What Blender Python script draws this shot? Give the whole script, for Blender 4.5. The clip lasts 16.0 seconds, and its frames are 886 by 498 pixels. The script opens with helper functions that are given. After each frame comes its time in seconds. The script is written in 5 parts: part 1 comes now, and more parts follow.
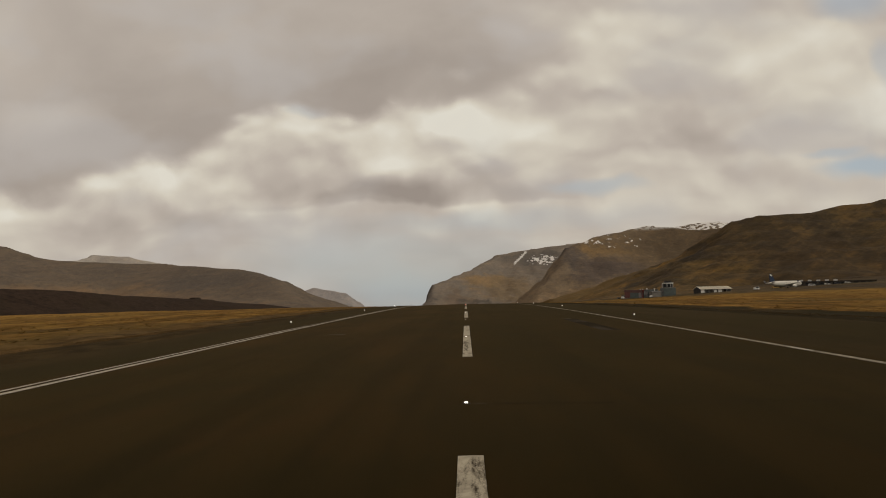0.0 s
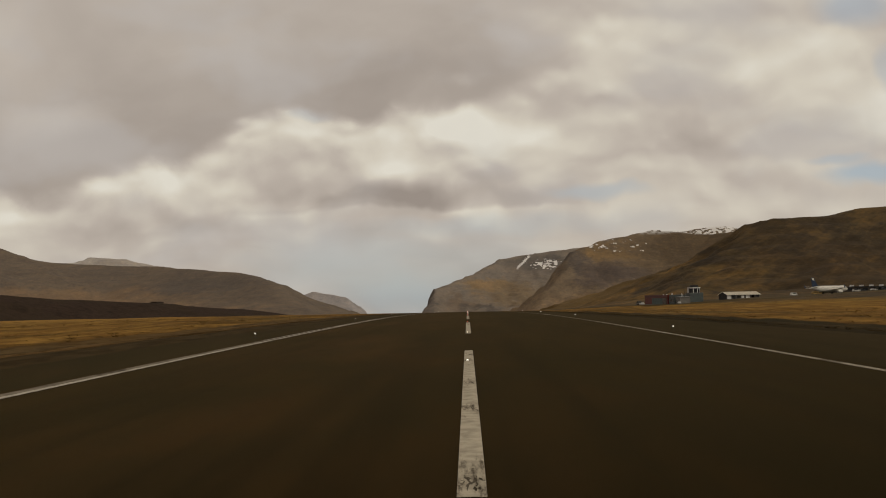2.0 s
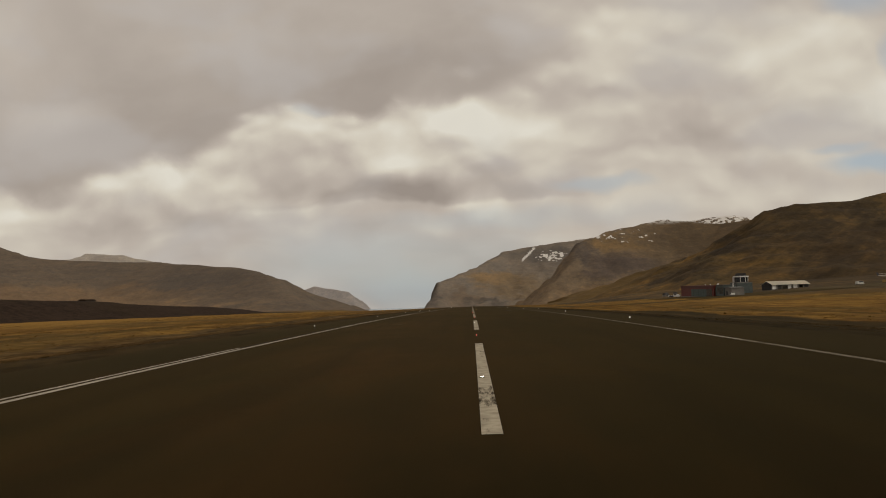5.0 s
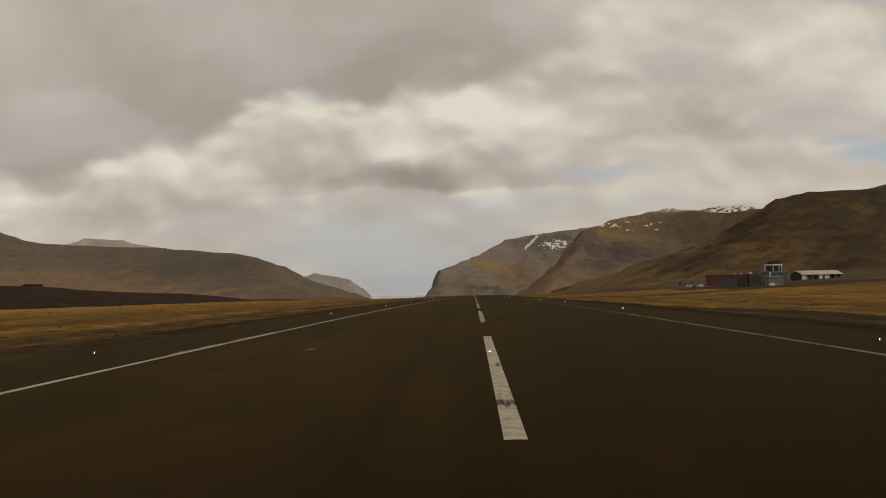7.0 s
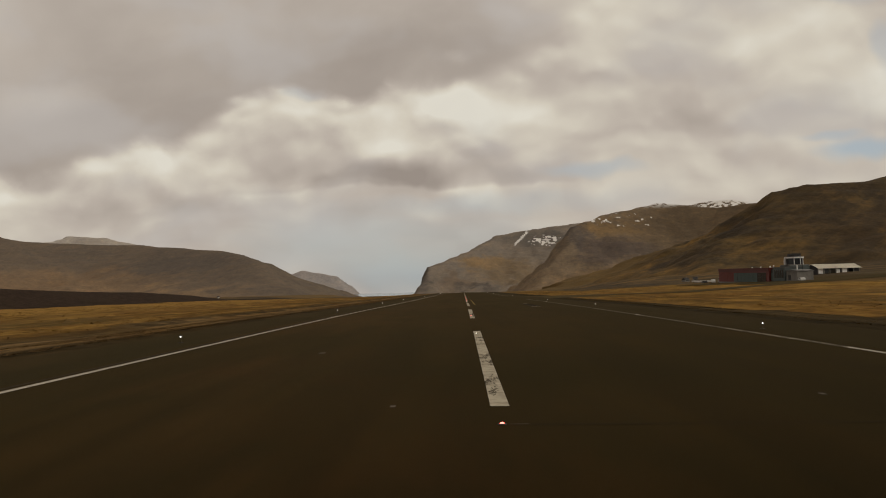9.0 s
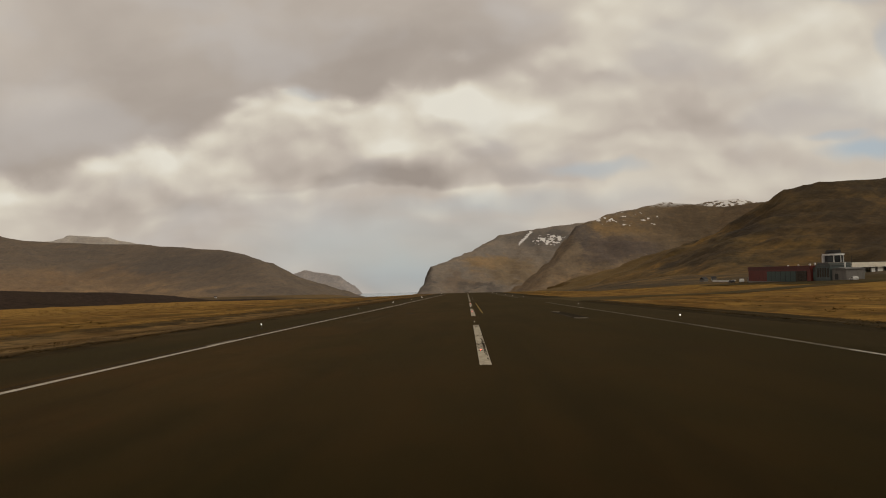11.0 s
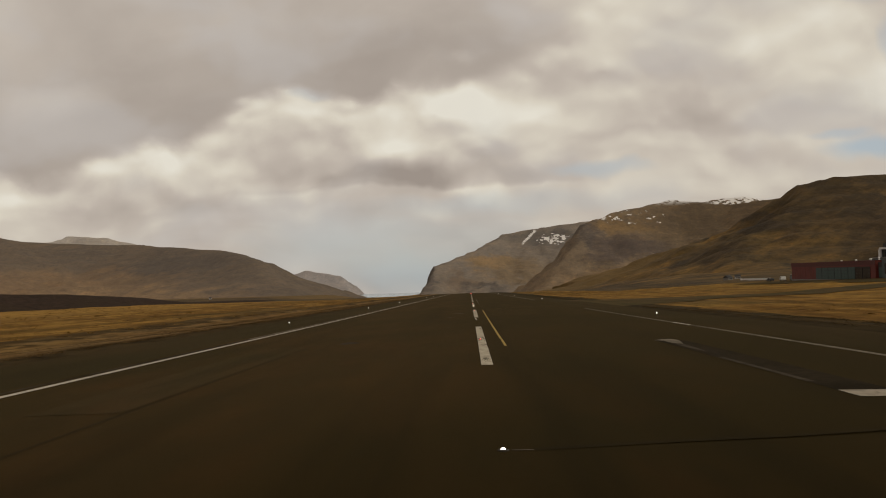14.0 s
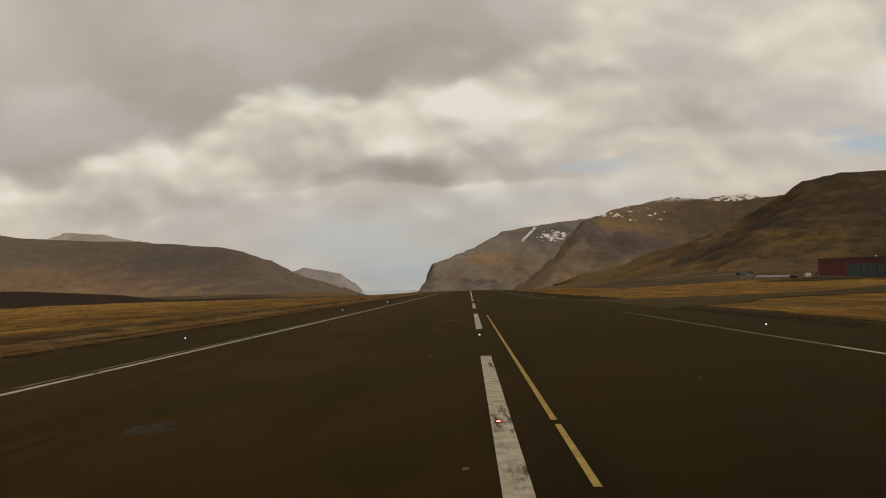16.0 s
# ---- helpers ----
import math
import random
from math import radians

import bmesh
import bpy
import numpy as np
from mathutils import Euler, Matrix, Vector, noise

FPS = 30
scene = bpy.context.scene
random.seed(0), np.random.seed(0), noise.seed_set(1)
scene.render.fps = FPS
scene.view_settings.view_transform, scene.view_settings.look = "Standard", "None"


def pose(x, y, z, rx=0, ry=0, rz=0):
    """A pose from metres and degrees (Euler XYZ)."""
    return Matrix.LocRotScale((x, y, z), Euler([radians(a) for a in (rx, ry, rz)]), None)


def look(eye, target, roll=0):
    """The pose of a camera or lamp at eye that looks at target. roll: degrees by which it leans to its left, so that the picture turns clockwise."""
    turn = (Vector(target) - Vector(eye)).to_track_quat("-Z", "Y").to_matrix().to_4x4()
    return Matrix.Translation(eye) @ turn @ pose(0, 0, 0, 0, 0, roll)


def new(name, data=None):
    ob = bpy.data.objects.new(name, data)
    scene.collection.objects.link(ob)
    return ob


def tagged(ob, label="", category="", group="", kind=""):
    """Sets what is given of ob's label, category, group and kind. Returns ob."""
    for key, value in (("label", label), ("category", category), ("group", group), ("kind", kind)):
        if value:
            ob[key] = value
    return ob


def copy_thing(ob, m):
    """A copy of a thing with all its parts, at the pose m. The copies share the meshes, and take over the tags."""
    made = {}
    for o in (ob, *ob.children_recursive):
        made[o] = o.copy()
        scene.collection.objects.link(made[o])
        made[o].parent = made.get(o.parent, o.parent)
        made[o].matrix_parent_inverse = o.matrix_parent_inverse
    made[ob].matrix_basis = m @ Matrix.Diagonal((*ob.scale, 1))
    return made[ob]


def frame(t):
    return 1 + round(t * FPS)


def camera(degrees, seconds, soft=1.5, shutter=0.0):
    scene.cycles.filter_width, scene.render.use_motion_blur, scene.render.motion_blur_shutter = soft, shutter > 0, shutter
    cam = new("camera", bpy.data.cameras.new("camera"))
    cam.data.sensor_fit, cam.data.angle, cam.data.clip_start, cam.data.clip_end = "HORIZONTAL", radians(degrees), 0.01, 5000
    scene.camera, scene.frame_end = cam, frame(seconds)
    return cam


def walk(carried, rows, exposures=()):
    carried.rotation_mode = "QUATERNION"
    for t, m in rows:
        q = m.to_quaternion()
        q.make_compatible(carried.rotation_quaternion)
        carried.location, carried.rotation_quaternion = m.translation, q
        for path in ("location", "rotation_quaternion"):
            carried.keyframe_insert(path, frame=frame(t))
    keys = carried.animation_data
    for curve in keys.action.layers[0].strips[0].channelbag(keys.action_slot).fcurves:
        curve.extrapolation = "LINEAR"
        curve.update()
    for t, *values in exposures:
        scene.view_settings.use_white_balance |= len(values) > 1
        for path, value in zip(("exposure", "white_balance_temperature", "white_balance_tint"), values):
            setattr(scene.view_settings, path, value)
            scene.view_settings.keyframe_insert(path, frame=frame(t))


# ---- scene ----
# The camera: on the nose of an aircraft that rolls out along the runway centreline.
cam = camera(57.79, 16.0, soft=1.0, shutter=0.0)
# seconds, x, y, z, pitch, roll, yaw
PATH = [
    (0, -0.037, -13.191, 2.644, 3.156, 1.341, 1.600),
    (0.5, -0.017, 5.161, 2.638, 3.116, 1.542, 2.108),
    (1, -0.059, 24.230, 2.663, 3.208, 1.856, 2.200),
    (1.5, -0.015, 41.204, 2.694, 2.942, 1.319, 1.940),
    (2, -0.025, 59.121, 2.711, 3.482, 1.071, 1.743),
    (2.5, -0.021, 76.847, 2.704, 3.112, 1.655, 1.653),
    (3, -0.043, 92.484, 2.687, 3.101, 1.119, 1.688),
    (3.5, -0.073, 107.967, 2.658, 2.848, 0.848, 1.725),
    (4, -0.158, 124.776, 2.611, 3.060, 1.619, 1.877),
    (6.5, -0.593, 193.125, 2.233, 2.634, 1.380, 2.307),
    (7, -0.690, 206.033, 2.110, 2.181, 1.157, 2.170),
    (7.5, -0.762, 218.807, 1.975, 2.371, 1.289, 1.967),
    (8, -0.828, 230.884, 1.839, 2.265, 1.130, 1.779),
    (8.5, -0.788, 241.776, 1.711, 2.380, 1.243, 1.593),
    (9, -0.752, 252.369, 1.583, 1.941, 1.436, 1.414),
    (11.5, -0.567, 301.979, 0.902, 1.928, 1.379, 1.703),
    (12, -0.533, 311.108, 0.764, 1.907, 1.360, 1.621),
    (12.5, -0.489, 319.672, 0.632, 1.989, 1.384, 1.586),
    (13, -0.537, 327.545, 0.507, 1.815, 1.398, 1.685),
    (13.5, -0.554, 335.271, 0.382, 1.783, 1.283, 1.805),
    (14, -0.548, 341.850, 0.273, 1.948, 1.586, 1.896),
    (14.5, -0.541, 348.836, 0.155, 1.900, 1.620, 1.910),
    (15, -0.559, 355.702, 0.036, 1.883, 1.401, 1.961),
    (15.5, -0.594, 362.434, -0.084, 1.735, 1.338, 1.919),
    (16, -0.569, 368.876, -0.203, 1.749, 1.525, 1.862),
]
walk(cam, [(t, pose(x, y, z, 90 + pitch, roll, yaw)) for t, x, y, z, pitch, roll, yaw in PATH], ((0.0, 0.0), (9.0, 0.0), (11.5, 0.08), (16.0, 0.08)))

# ---- small node helpers ----


def group_nodes(tree):
    """Short ways to add nodes to a tree."""
    nodes, links = tree.nodes, tree.links

    def put(sock, value):
        if hasattr(value, "is_linked"):
            links.new(value, sock)
        elif value is not None:
            sock.default_value = value

    def maths(op, a, b=None, c=None, clamp=False):
        n = nodes.new("ShaderNodeMath")
        n.operation, n.use_clamp = op, clamp
        put(n.inputs[0], a), put(n.inputs[1], b), put(n.inputs[2], c)
        return n.outputs[0]

    def vec(op, a, b=None, scale=None):
        n = nodes.new("ShaderNodeVectorMath")
        n.operation = op
        put(n.inputs[0], a), put(n.inputs[1], b)
        if scale is not None:
            put(n.inputs["Scale"], scale)
        return n.outputs["Value"] if op in ("LENGTH", "DOT_PRODUCT", "DISTANCE") else n.outputs["Vector"]

    def noise_tex(v, scale, detail=4.0, rough=0.55, color=False):
        n = nodes.new("ShaderNodeTexNoise")
        put(n.inputs["Vector"], v)
        n.inputs["Scale"].default_value, n.inputs["Detail"].default_value, n.inputs["Roughness"].default_value = scale, detail, rough
        return n.outputs["Color"] if color else n.outputs["Fac"]

    def ramp(fac, stops, smooth=False):
        n = nodes.new("ShaderNodeValToRGB")
        r = n.color_ramp
        r.interpolation = "EASE" if smooth else "LINEAR"
        while len(r.elements) < len(stops):
            r.elements.new(0.5)
        for e, (p, col) in zip(r.elements, stops):
            e.position = p
            e.color = (*col, 1) if not isinstance(col, (int, float)) else (col, col, col, 1)
        put(n.inputs[0], fac)
        return n.outputs["Color"]

    def mix(fac, a, b, blend="MIX"):
        n = nodes.new("ShaderNodeMix")
        n.data_type, n.blend_type = "RGBA", blend
        put(n.inputs[0], fac)
        put(n.inputs[6], (*a, 1) if isinstance(a, tuple) else a)
        put(n.inputs[7], (*b, 1) if isinstance(b, tuple) else b)
        return n.outputs[2]

    def ranged(v, lo, hi, a=0.0, b=1.0):
        n = nodes.new("ShaderNodeMapRange")
        n.interpolation_type = "SMOOTHSTEP"
        put(n.inputs[0], v)
        for i, x in enumerate((lo, hi, a, b)):
            n.inputs[i + 1].default_value = x
        return n.outputs[0]

    return maths, vec, noise_tex, ramp, mix, ranged


# ---- sky and sun ----
SUN_HEIGHT, SUN_TURN = 34.0, 118.0
world = bpy.data.worlds.new("world")
scene.world = world
world.use_nodes = True
wt = world.node_tree
maths, vec, noise_tex, ramp, mix, ranged = group_nodes(wt)
sky = wt.nodes.new("ShaderNodeTexSky")
sky.sky_type, sky.sun_disc = "NISHITA", False
sky.sun_elevation, sky.sun_rotation = radians(SUN_HEIGHT), radians(SUN_TURN)
coord = wt.nodes.new("ShaderNodeTexCoord").outputs["Generated"]
sep = wt.nodes.new("ShaderNodeSeparateXYZ")
wt.links.new(coord, sep.inputs[0])
ahead = maths("ADD", maths("ABSOLUTE", sep.outputs[1]), 0.04)
su = maths("DIVIDE", sep.outputs[0], ahead)
sv = maths("MAXIMUM", maths("DIVIDE", sep.outputs[2], ahead), -0.03)
comb = wt.nodes.new("ShaderNodeCombineXYZ")
wt.links.new(su, comb.inputs[0]), wt.links.new(sv, comb.inputs[1])
flat = comb.outputs[0]
# the clouds' own frayed outline: coordinates pushed about by noise at two sizes
warp = vec("SUBTRACT", noise_tex(vec("MULTIPLY", flat, (6.0, 8.0, 1.0)), 1.0, 2.0, 0.5, True), (0.5, 0.5, 0.5))
curl = vec("SUBTRACT", noise_tex(flat, 26.0, 2.0, 0.5, True), (0.5, 0.5, 0.5))
bent = vec("ADD", vec("ADD", flat, vec("MULTIPLY", warp, (0.075, 0.05, 0.0))), vec("MULTIPLY", curl, (0.017, 0.015, 0.0)))


def heaps(v, scale, detail=1.6):
    """Rounded cloud heaps, bright on their crowns and creased between."""
    n = wt.nodes.new("ShaderNodeTexVoronoi")
    n.voronoi_dimensions, n.feature = "2D", "SMOOTH_F1"
    wt.links.new(v, n.inputs["Vector"])
    for key, value in (("Scale", scale), ("Detail", detail), ("Roughness", 0.5), ("Smoothness", 0.65)):
        n.inputs[key].default_value = value
    return maths("SUBTRACT", 0.45, n.outputs["Distance"])


def heaped(v):
    return heaps(vec("MULTIPLY", vec("ADD", bent, v), (1.0, 1.45, 1.0)), 8.5, 1.45)


puffs = noise_tex(vec("MULTIPLY", bent, (12.0, 16.0, 1.0)), 1.0, 5.0, 0.57)
billow = noise_tex(vec("MULTIPLY", bent, (4.5, 8.0, 1.0)), 1.0, 3.0, 0.5)
crown = heaped((0.0, 0.0, 0.0))
relief = maths("SUBTRACT", crown, heaped((0.006, 0.012, 0.0)))
wisps = noise_tex(vec("MULTIPLY", bent, (2.4, 4.5, 1.0)), 1.0, 3.0, 0.5)
streaks = noise_tex(vec("MULTIPLY", bent, (3.0, 22.0, 1.0)), 1.0, 3.0, 0.5)
# cloud masses: across, up, half width, half height, how much lighter or darker
DARK_CLOUDS = [
    (-0.136, 0.124, 0.13, 0.014, -0.14), (0.021, 0.118, 0.085, 0.012, -0.08), (-0.36, 0.097, 0.18, 0.016, -0.15),
    (0.16, 0.250, 0.085, 0.042, -0.08), (0.293, 0.195, 0.12, 0.030, -0.15),
    (-0.10, 0.03, 0.30, 0.05, -0.24), (-0.06, -0.005, 0.12, 0.03, -0.16), (0.06, 0.160, 0.05, 0.018, -0.10)]
LIGHT_CLOUDS = [
    (-0.120, 0.222, 0.07, 0.016, 0.28), (0.003, 0.205, 0.050, 0.018, 0.30), (0.090, 0.152, 0.040, 0.020, 0.24),
    (-0.04, 0.182, 0.14, 0.040, 0.26), (-0.355, 0.160, 0.050, 0.022, 0.28), (-0.432, 0.141, 0.085, 0.018, 0.18),
    (-0.55, 0.122, 0.07, 0.016, 0.28), (0.245, 0.153, 0.12, 0.012, 0.16), (0.41, 0.265, 0.095, 0.050, 0.22)]
BRIGHT_CLOUDS = [(0.12, 0.290, 0.12, 0.05, 0.10), (-0.26, 0.170, 0.09, 0.024, 0.20), (0.12, 0.195, 0.10, 0.03, 0.10), (0.495, 0.205, 0.05, 0.028, 0.28), (0.20, 0.316, 0.09, 0.030, 0.18), (-0.20, 0.205, 0.03, 0.012, 0.22)]
GAPS = [
    (0.478, 0.134, 0.055, 0.013, 0.95), (0.440, 0.152, 0.030, 0.006, 0.60), (0.505, 0.257, 0.014, 0.030, 0.42), (0.470, 0.335, 0.05, 0.030, 0.70),
    (0.160, 0.120, 0.055, 0.009, 0.55), (-0.188, 0.226, 0.028, 0.010, 0.50), (-0.07, 0.035, 0.20, 0.050, 0.50), (-0.06, 0.0, 0.10, 0.032, 0.55), (0.05, 0.088, 0.16, 0.012, 0.30)]


def masses(rows, start):
    total = start
    for across, up, wide, high, much in rows:
        near = vec("LENGTH", vec("MULTIPLY", vec("SUBTRACT", bent, (across, up, 0.0)), (1 / wide, 1 / high, 0.0)))
        total = maths("ADD", maths("MULTIPLY", ranged(near, 0.25, 1.45, 1.0, 0.0), much), total)
    return total


tone = maths("ADD", maths("MULTIPLY", maths("SUBTRACT", billow, 0.5), 0.32), maths("MULTIPLY", maths("SUBTRACT", puffs, 0.5), 0.32))
tone = maths("ADD", tone, maths("ADD", maths("MULTIPLY", crown, 0.32), maths("MULTIPLY", relief, 0.78)))
tone = maths("MULTIPLY", tone, ranged(su, -0.02, 0.20, 1.0, 0.55))
tone = maths("MULTIPLY", tone, ranged(sv, 0.05, 0.12, 0.45, 1.0))
# thin drawn-out layers low over the land
tone = maths("ADD", tone, maths("MULTIPLY", maths("SUBTRACT", streaks, 0.5), ranged(sv, 0.14, 0.08, 0.0, 0.5)))
tone = masses(BRIGHT_CLOUDS, masses(LIGHT_CLOUDS, masses(DARK_CLOUDS, maths("ADD", tone, 0.60))))
# a long cloud bank with a level base
apart = wt.nodes.new("ShaderNodeSeparateXYZ")
wt.links.new(bent, apart.inputs[0])
base_line = maths("MULTIPLY", ranged(apart.outputs[1], 0.103, 0.110), ranged(apart.outputs[1], 0.150, 0.112))
tone = maths("SUBTRACT", tone, maths("MULTIPLY", maths("MULTIPLY", base_line, ranged(maths("ABSOLUTE", maths("ADD", apart.outputs[0], 0.075)), 0.25, 0.13)), 0.24))
# the heavy grey deck overhead; its ragged lower edge climbs from the west to the east
edge = ramp(maths("ADD", maths("MULTIPLY", su, 0.8), 0.5), [(0.0, 0.142), (0.049, 0.142), (0.10, 0.138), (0.127, 0.160), (0.177, 0.176), (0.216, 0.180), (0.272, 0.200), (0.316, 0.222), (0.340, 0.234), (0.40, 0.231), (0.492, 0.244), (0.547, 0.266), (0.60, 0.296), (0.68, 0.40), (1.0, 0.50)])
lift_ = maths("ADD", maths("SUBTRACT", sv, edge), maths("MULTIPLY", maths("SUBTRACT", puffs, 0.5), 0.050))
lift_ = maths("ADD", lift_, maths("MULTIPLY", maths("SUBTRACT", billow, 0.5), 0.050))
lift_ = maths("SUBTRACT", lift_, maths("MULTIPLY", crown, 0.045))
tone = maths("ADD", tone, maths("MULTIPLY", ranged(lift_, -0.055, -0.010), maths("MULTIPLY", ranged(su, 0.06, -0.10), 0.12)))
deck = maths("MULTIPLY", ranged(lift_, -0.020, 0.020), ranged(su, 0.21, 0.0))
under = maths("ADD", maths("MULTIPLY", maths("SUBTRACT", wisps, 0.5), 0.45), maths("MULTIPLY", maths("SUBTRACT", billow, 0.5), 0.20))
under = maths("ADD", under, ranged(lift_, 0.03, 0.17, 0.21, 0.42))
under = masses([(-0.50, 0.225, 0.08, 0.022, 0.16), (-0.34, 0.205, 0.12, 0.03, -0.06), (-0.60, 0.33, 0.12, 0.05, 0.12), (-0.03, 0.280, 0.14, 0.03, -0.03), (-0.20, 0.31, 0.16, 0.04, 0.05)], under)
under = maths("ADD", under, maths("ADD", maths("MULTIPLY", maths("SUBTRACT", puffs, 0.5), 0.13), maths("MULTIPLY", crown, 0.10)))
# out-of-view sky overhead darkened further to dim the light on the ground
under = maths("ADD", under, ranged(sv, 0.42, 1.0, 0.0, -0.50))
tone = maths("ADD", maths("MULTIPLY", tone, maths("SUBTRACT", 1.0, deck)), maths("MULTIPLY", under, deck))
cloud = ramp(tone, [(0.0, (0.315, 0.268, 0.232)), (0.45, (0.485, 0.426, 0.368)), (0.75, (0.635, 0.580, 0.485)), (1.0, (0.73, 0.690, 0.595))])
lilac = noise_tex(vec("MULTIPLY", bent, (5.0, 9.0, 1.0)), 1.0, 3.0, 0.5)
cloud = mix(maths("MULTIPLY", ranged(lilac, 0.46, 0.66), ranged(tone, 0.95, 0.45, 0.1, 0.42)), cloud, (0.475, 0.448, 0.428))
thin = maths("ADD", masses(GAPS, 0.0), maths("MULTIPLY", maths("SUBTRACT", billow, 0.55), 0.7), clamp=True)
gap = maths("MULTIPLY", thin, maths("SUBTRACT", 1.0, maths("MULTIPLY", deck, 0.9)))
clear = mix(0.70, vec("SCALE", sky.outputs[0], scale=0.10), (0.425, 0.458, 0.478))
back = wt.nodes["Background"]
wt.links.new(mix(gap, cloud, clear), back.inputs[0])
back.inputs[1].default_value = 1.0

sun_data = bpy.data.lights.new("sun", "SUN")
sun_data.energy, sun_data.angle, sun_data.color = 0.85, radians(12), (1.0, 0.92, 0.80)
sun = new("sun", sun_data)
az, el = radians(SUN_TURN), radians(SUN_HEIGHT)
sun.matrix_world = look((0, 0, 0), (-math.sin(az) * math.cos(el), -math.cos(az) * math.cos(el), -math.sin(el)))

# ---- materials ----


def material(name, rough=0.85, metal=0.0, shine=0.3):
    """A material, its node helpers, its world-size coordinates and a function that ends it."""
    m = bpy.data.materials.new(name)
    m.use_nodes = True
    t = m.node_tree
    shader = t.nodes["Principled BSDF"]
    shader.inputs["Roughness"].default_value, shader.inputs["Metallic"].default_value = rough, metal
    shader.inputs["Specular IOR Level"].default_value = shine
    where = t.nodes.new("ShaderNodeNewGeometry").outputs["Position"]

    def end(color, height=None, strength=0.3, distance=0.05, roughness=None):
        if isinstance(color, tuple):
            shader.inputs["Base Color"].default_value = (*color, 1)
        else:
            t.links.new(color, shader.inputs["Base Color"])
        if height is not None:
            b = t.nodes.new("ShaderNodeBump")
            b.inputs["Strength"].default_value, b.inputs["Distance"].default_value = strength, distance
            t.links.new(height, b.inputs["Height"])
            t.links.new(b.outputs[0], shader.inputs["Normal"])
        if roughness is not None:
            t.links.new(roughness, shader.inputs["Roughness"])
        return m

    return m, group_nodes(t), where, end, shader


def plain(name, color, rough=0.6, metal=0.0, worn=0.18, size=1.5):
    """Paint, metal or plastic with faint dirt at two sizes."""
    m, (maths, vec, noise_tex, ramp, mix, ranged), where, end, _ = material(name, rough, metal)
    dirt = maths("ADD", maths("MULTIPLY", noise_tex(where, size, 5.0), 0.6), maths("MULTIPLY", noise_tex(where, size * 9, 3.0), 0.4))
    dull = tuple(c * (1 - 2 * worn) for c in color)
    return end(mix(ranged(dirt, 0.35, 0.65), color, dull))


def glow(name, color, strength):
    m = bpy.data.materials.new(name)
    m.use_nodes = True
    s = m.node_tree.nodes["Principled BSDF"]
    s.inputs["Base Color"].default_value = (*color, 1)
    s.inputs["Emission Color"].default_value = (*color, 1)
    s.inputs["Emission Strength"].default_value = strength
    return m


# lanes: tint the stone from west to east by the lens falloff
def asphalt(name, base, patch, lanes=False):
    m, (maths, vec, noise_tex, ramp, mix, ranged), where, end, shader = material(name, 1.0, 0.0, 0.012)
    # pale dust in the open texture of the stone
    shader.inputs["Diffuse Roughness"].default_value = 1.0
    shader.inputs["Sheen Weight"].default_value, shader.inputs["Sheen Roughness"].default_value = 0.073, 0.30
    shader.inputs["Specular Tint"].default_value = (1.0, 0.78, 0.50, 1)
    shader.inputs["Sheen Tint"].default_value = (1.0, 0.73, 0.32, 1)
    # long wear streaks along the wheel tracks, broad stains, fine stone
    streak = noise_tex(vec("MULTIPLY", where, (1.1, 0.025, 1.0)), 1.0, 4.0, 0.6)
    stain = noise_tex(vec("MULTIPLY", where, (0.16, 0.05, 1.0)), 1.0, 5.0, 0.55)
    stone = noise_tex(where, 28.0, 3.0, 0.7)
    mid = noise_tex(where, 1.6, 5.0, 0.6)
    f = maths("ADD", maths("MULTIPLY", streak, 0.25), maths("MULTIPLY", stain, 0.75))
    col = mix(ranged(f, 0.30, 0.70), base, patch)
    col = mix(maths("MULTIPLY", ranged(mid, 0.35, 0.7), 0.35), col, tuple(c * 1.5 for c in base))
    col = mix(maths("MULTIPLY", ranged(stone, 0.45, 0.7), 0.35), col, tuple(c * 1.9 for c in base))
    hue = noise_tex(vec("MULTIPLY", where, (0.09, 0.03, 1.0)), 1.0, 3.0, 0.5)
    col = mix(maths("MULTIPLY", ranged(hue, 0.40, 0.60), 0.8), col, (base[0] * 0.80, base[1] * 0.98, base[2] * 0.80))
    blotch = noise_tex(vec("MULTIPLY", where, (0.22, 0.07, 1.0)), 1.0, 4.0, 0.6)
    col = mix(maths("MULTIPLY", ranged(blotch, 0.52, 0.68), 0.55), col, (base[0] * 1.75, base[1] * 1.42, base[2] * 1.35))
    # rubber and wear drawn out along the way of the wheels, and redder and darker batches of stone
    rubber = noise_tex(vec("MULTIPLY", where, (0.42, 0.008, 1.0)), 1.0, 4.0, 0.6)
    batch = noise_tex(vec("MULTIPLY", where, (0.30, 0.10, 1.0)), 1.0, 4.0, 0.6)
    col = mix(1.0, col, mix(ranged(rubber, 0.47, 0.62), (1.10, 1.09, 1.08), (0.74, 0.76, 0.78)), "MULTIPLY")
    col = mix(1.0, col, mix(ranged(batch, 0.40, 0.60), (0.86, 0.90, 0.90), (1.20, 1.08, 1.02)), "MULTIPLY")
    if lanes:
        # lens falloff and tint put into the colour: redder, lighter west, darker, greener east
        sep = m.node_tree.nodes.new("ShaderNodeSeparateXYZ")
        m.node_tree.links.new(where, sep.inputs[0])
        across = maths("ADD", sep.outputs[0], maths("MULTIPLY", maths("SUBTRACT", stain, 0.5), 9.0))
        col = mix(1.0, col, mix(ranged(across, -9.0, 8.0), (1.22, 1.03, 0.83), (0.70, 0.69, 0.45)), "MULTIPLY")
    return end(col, stone, 0.5, 0.012)


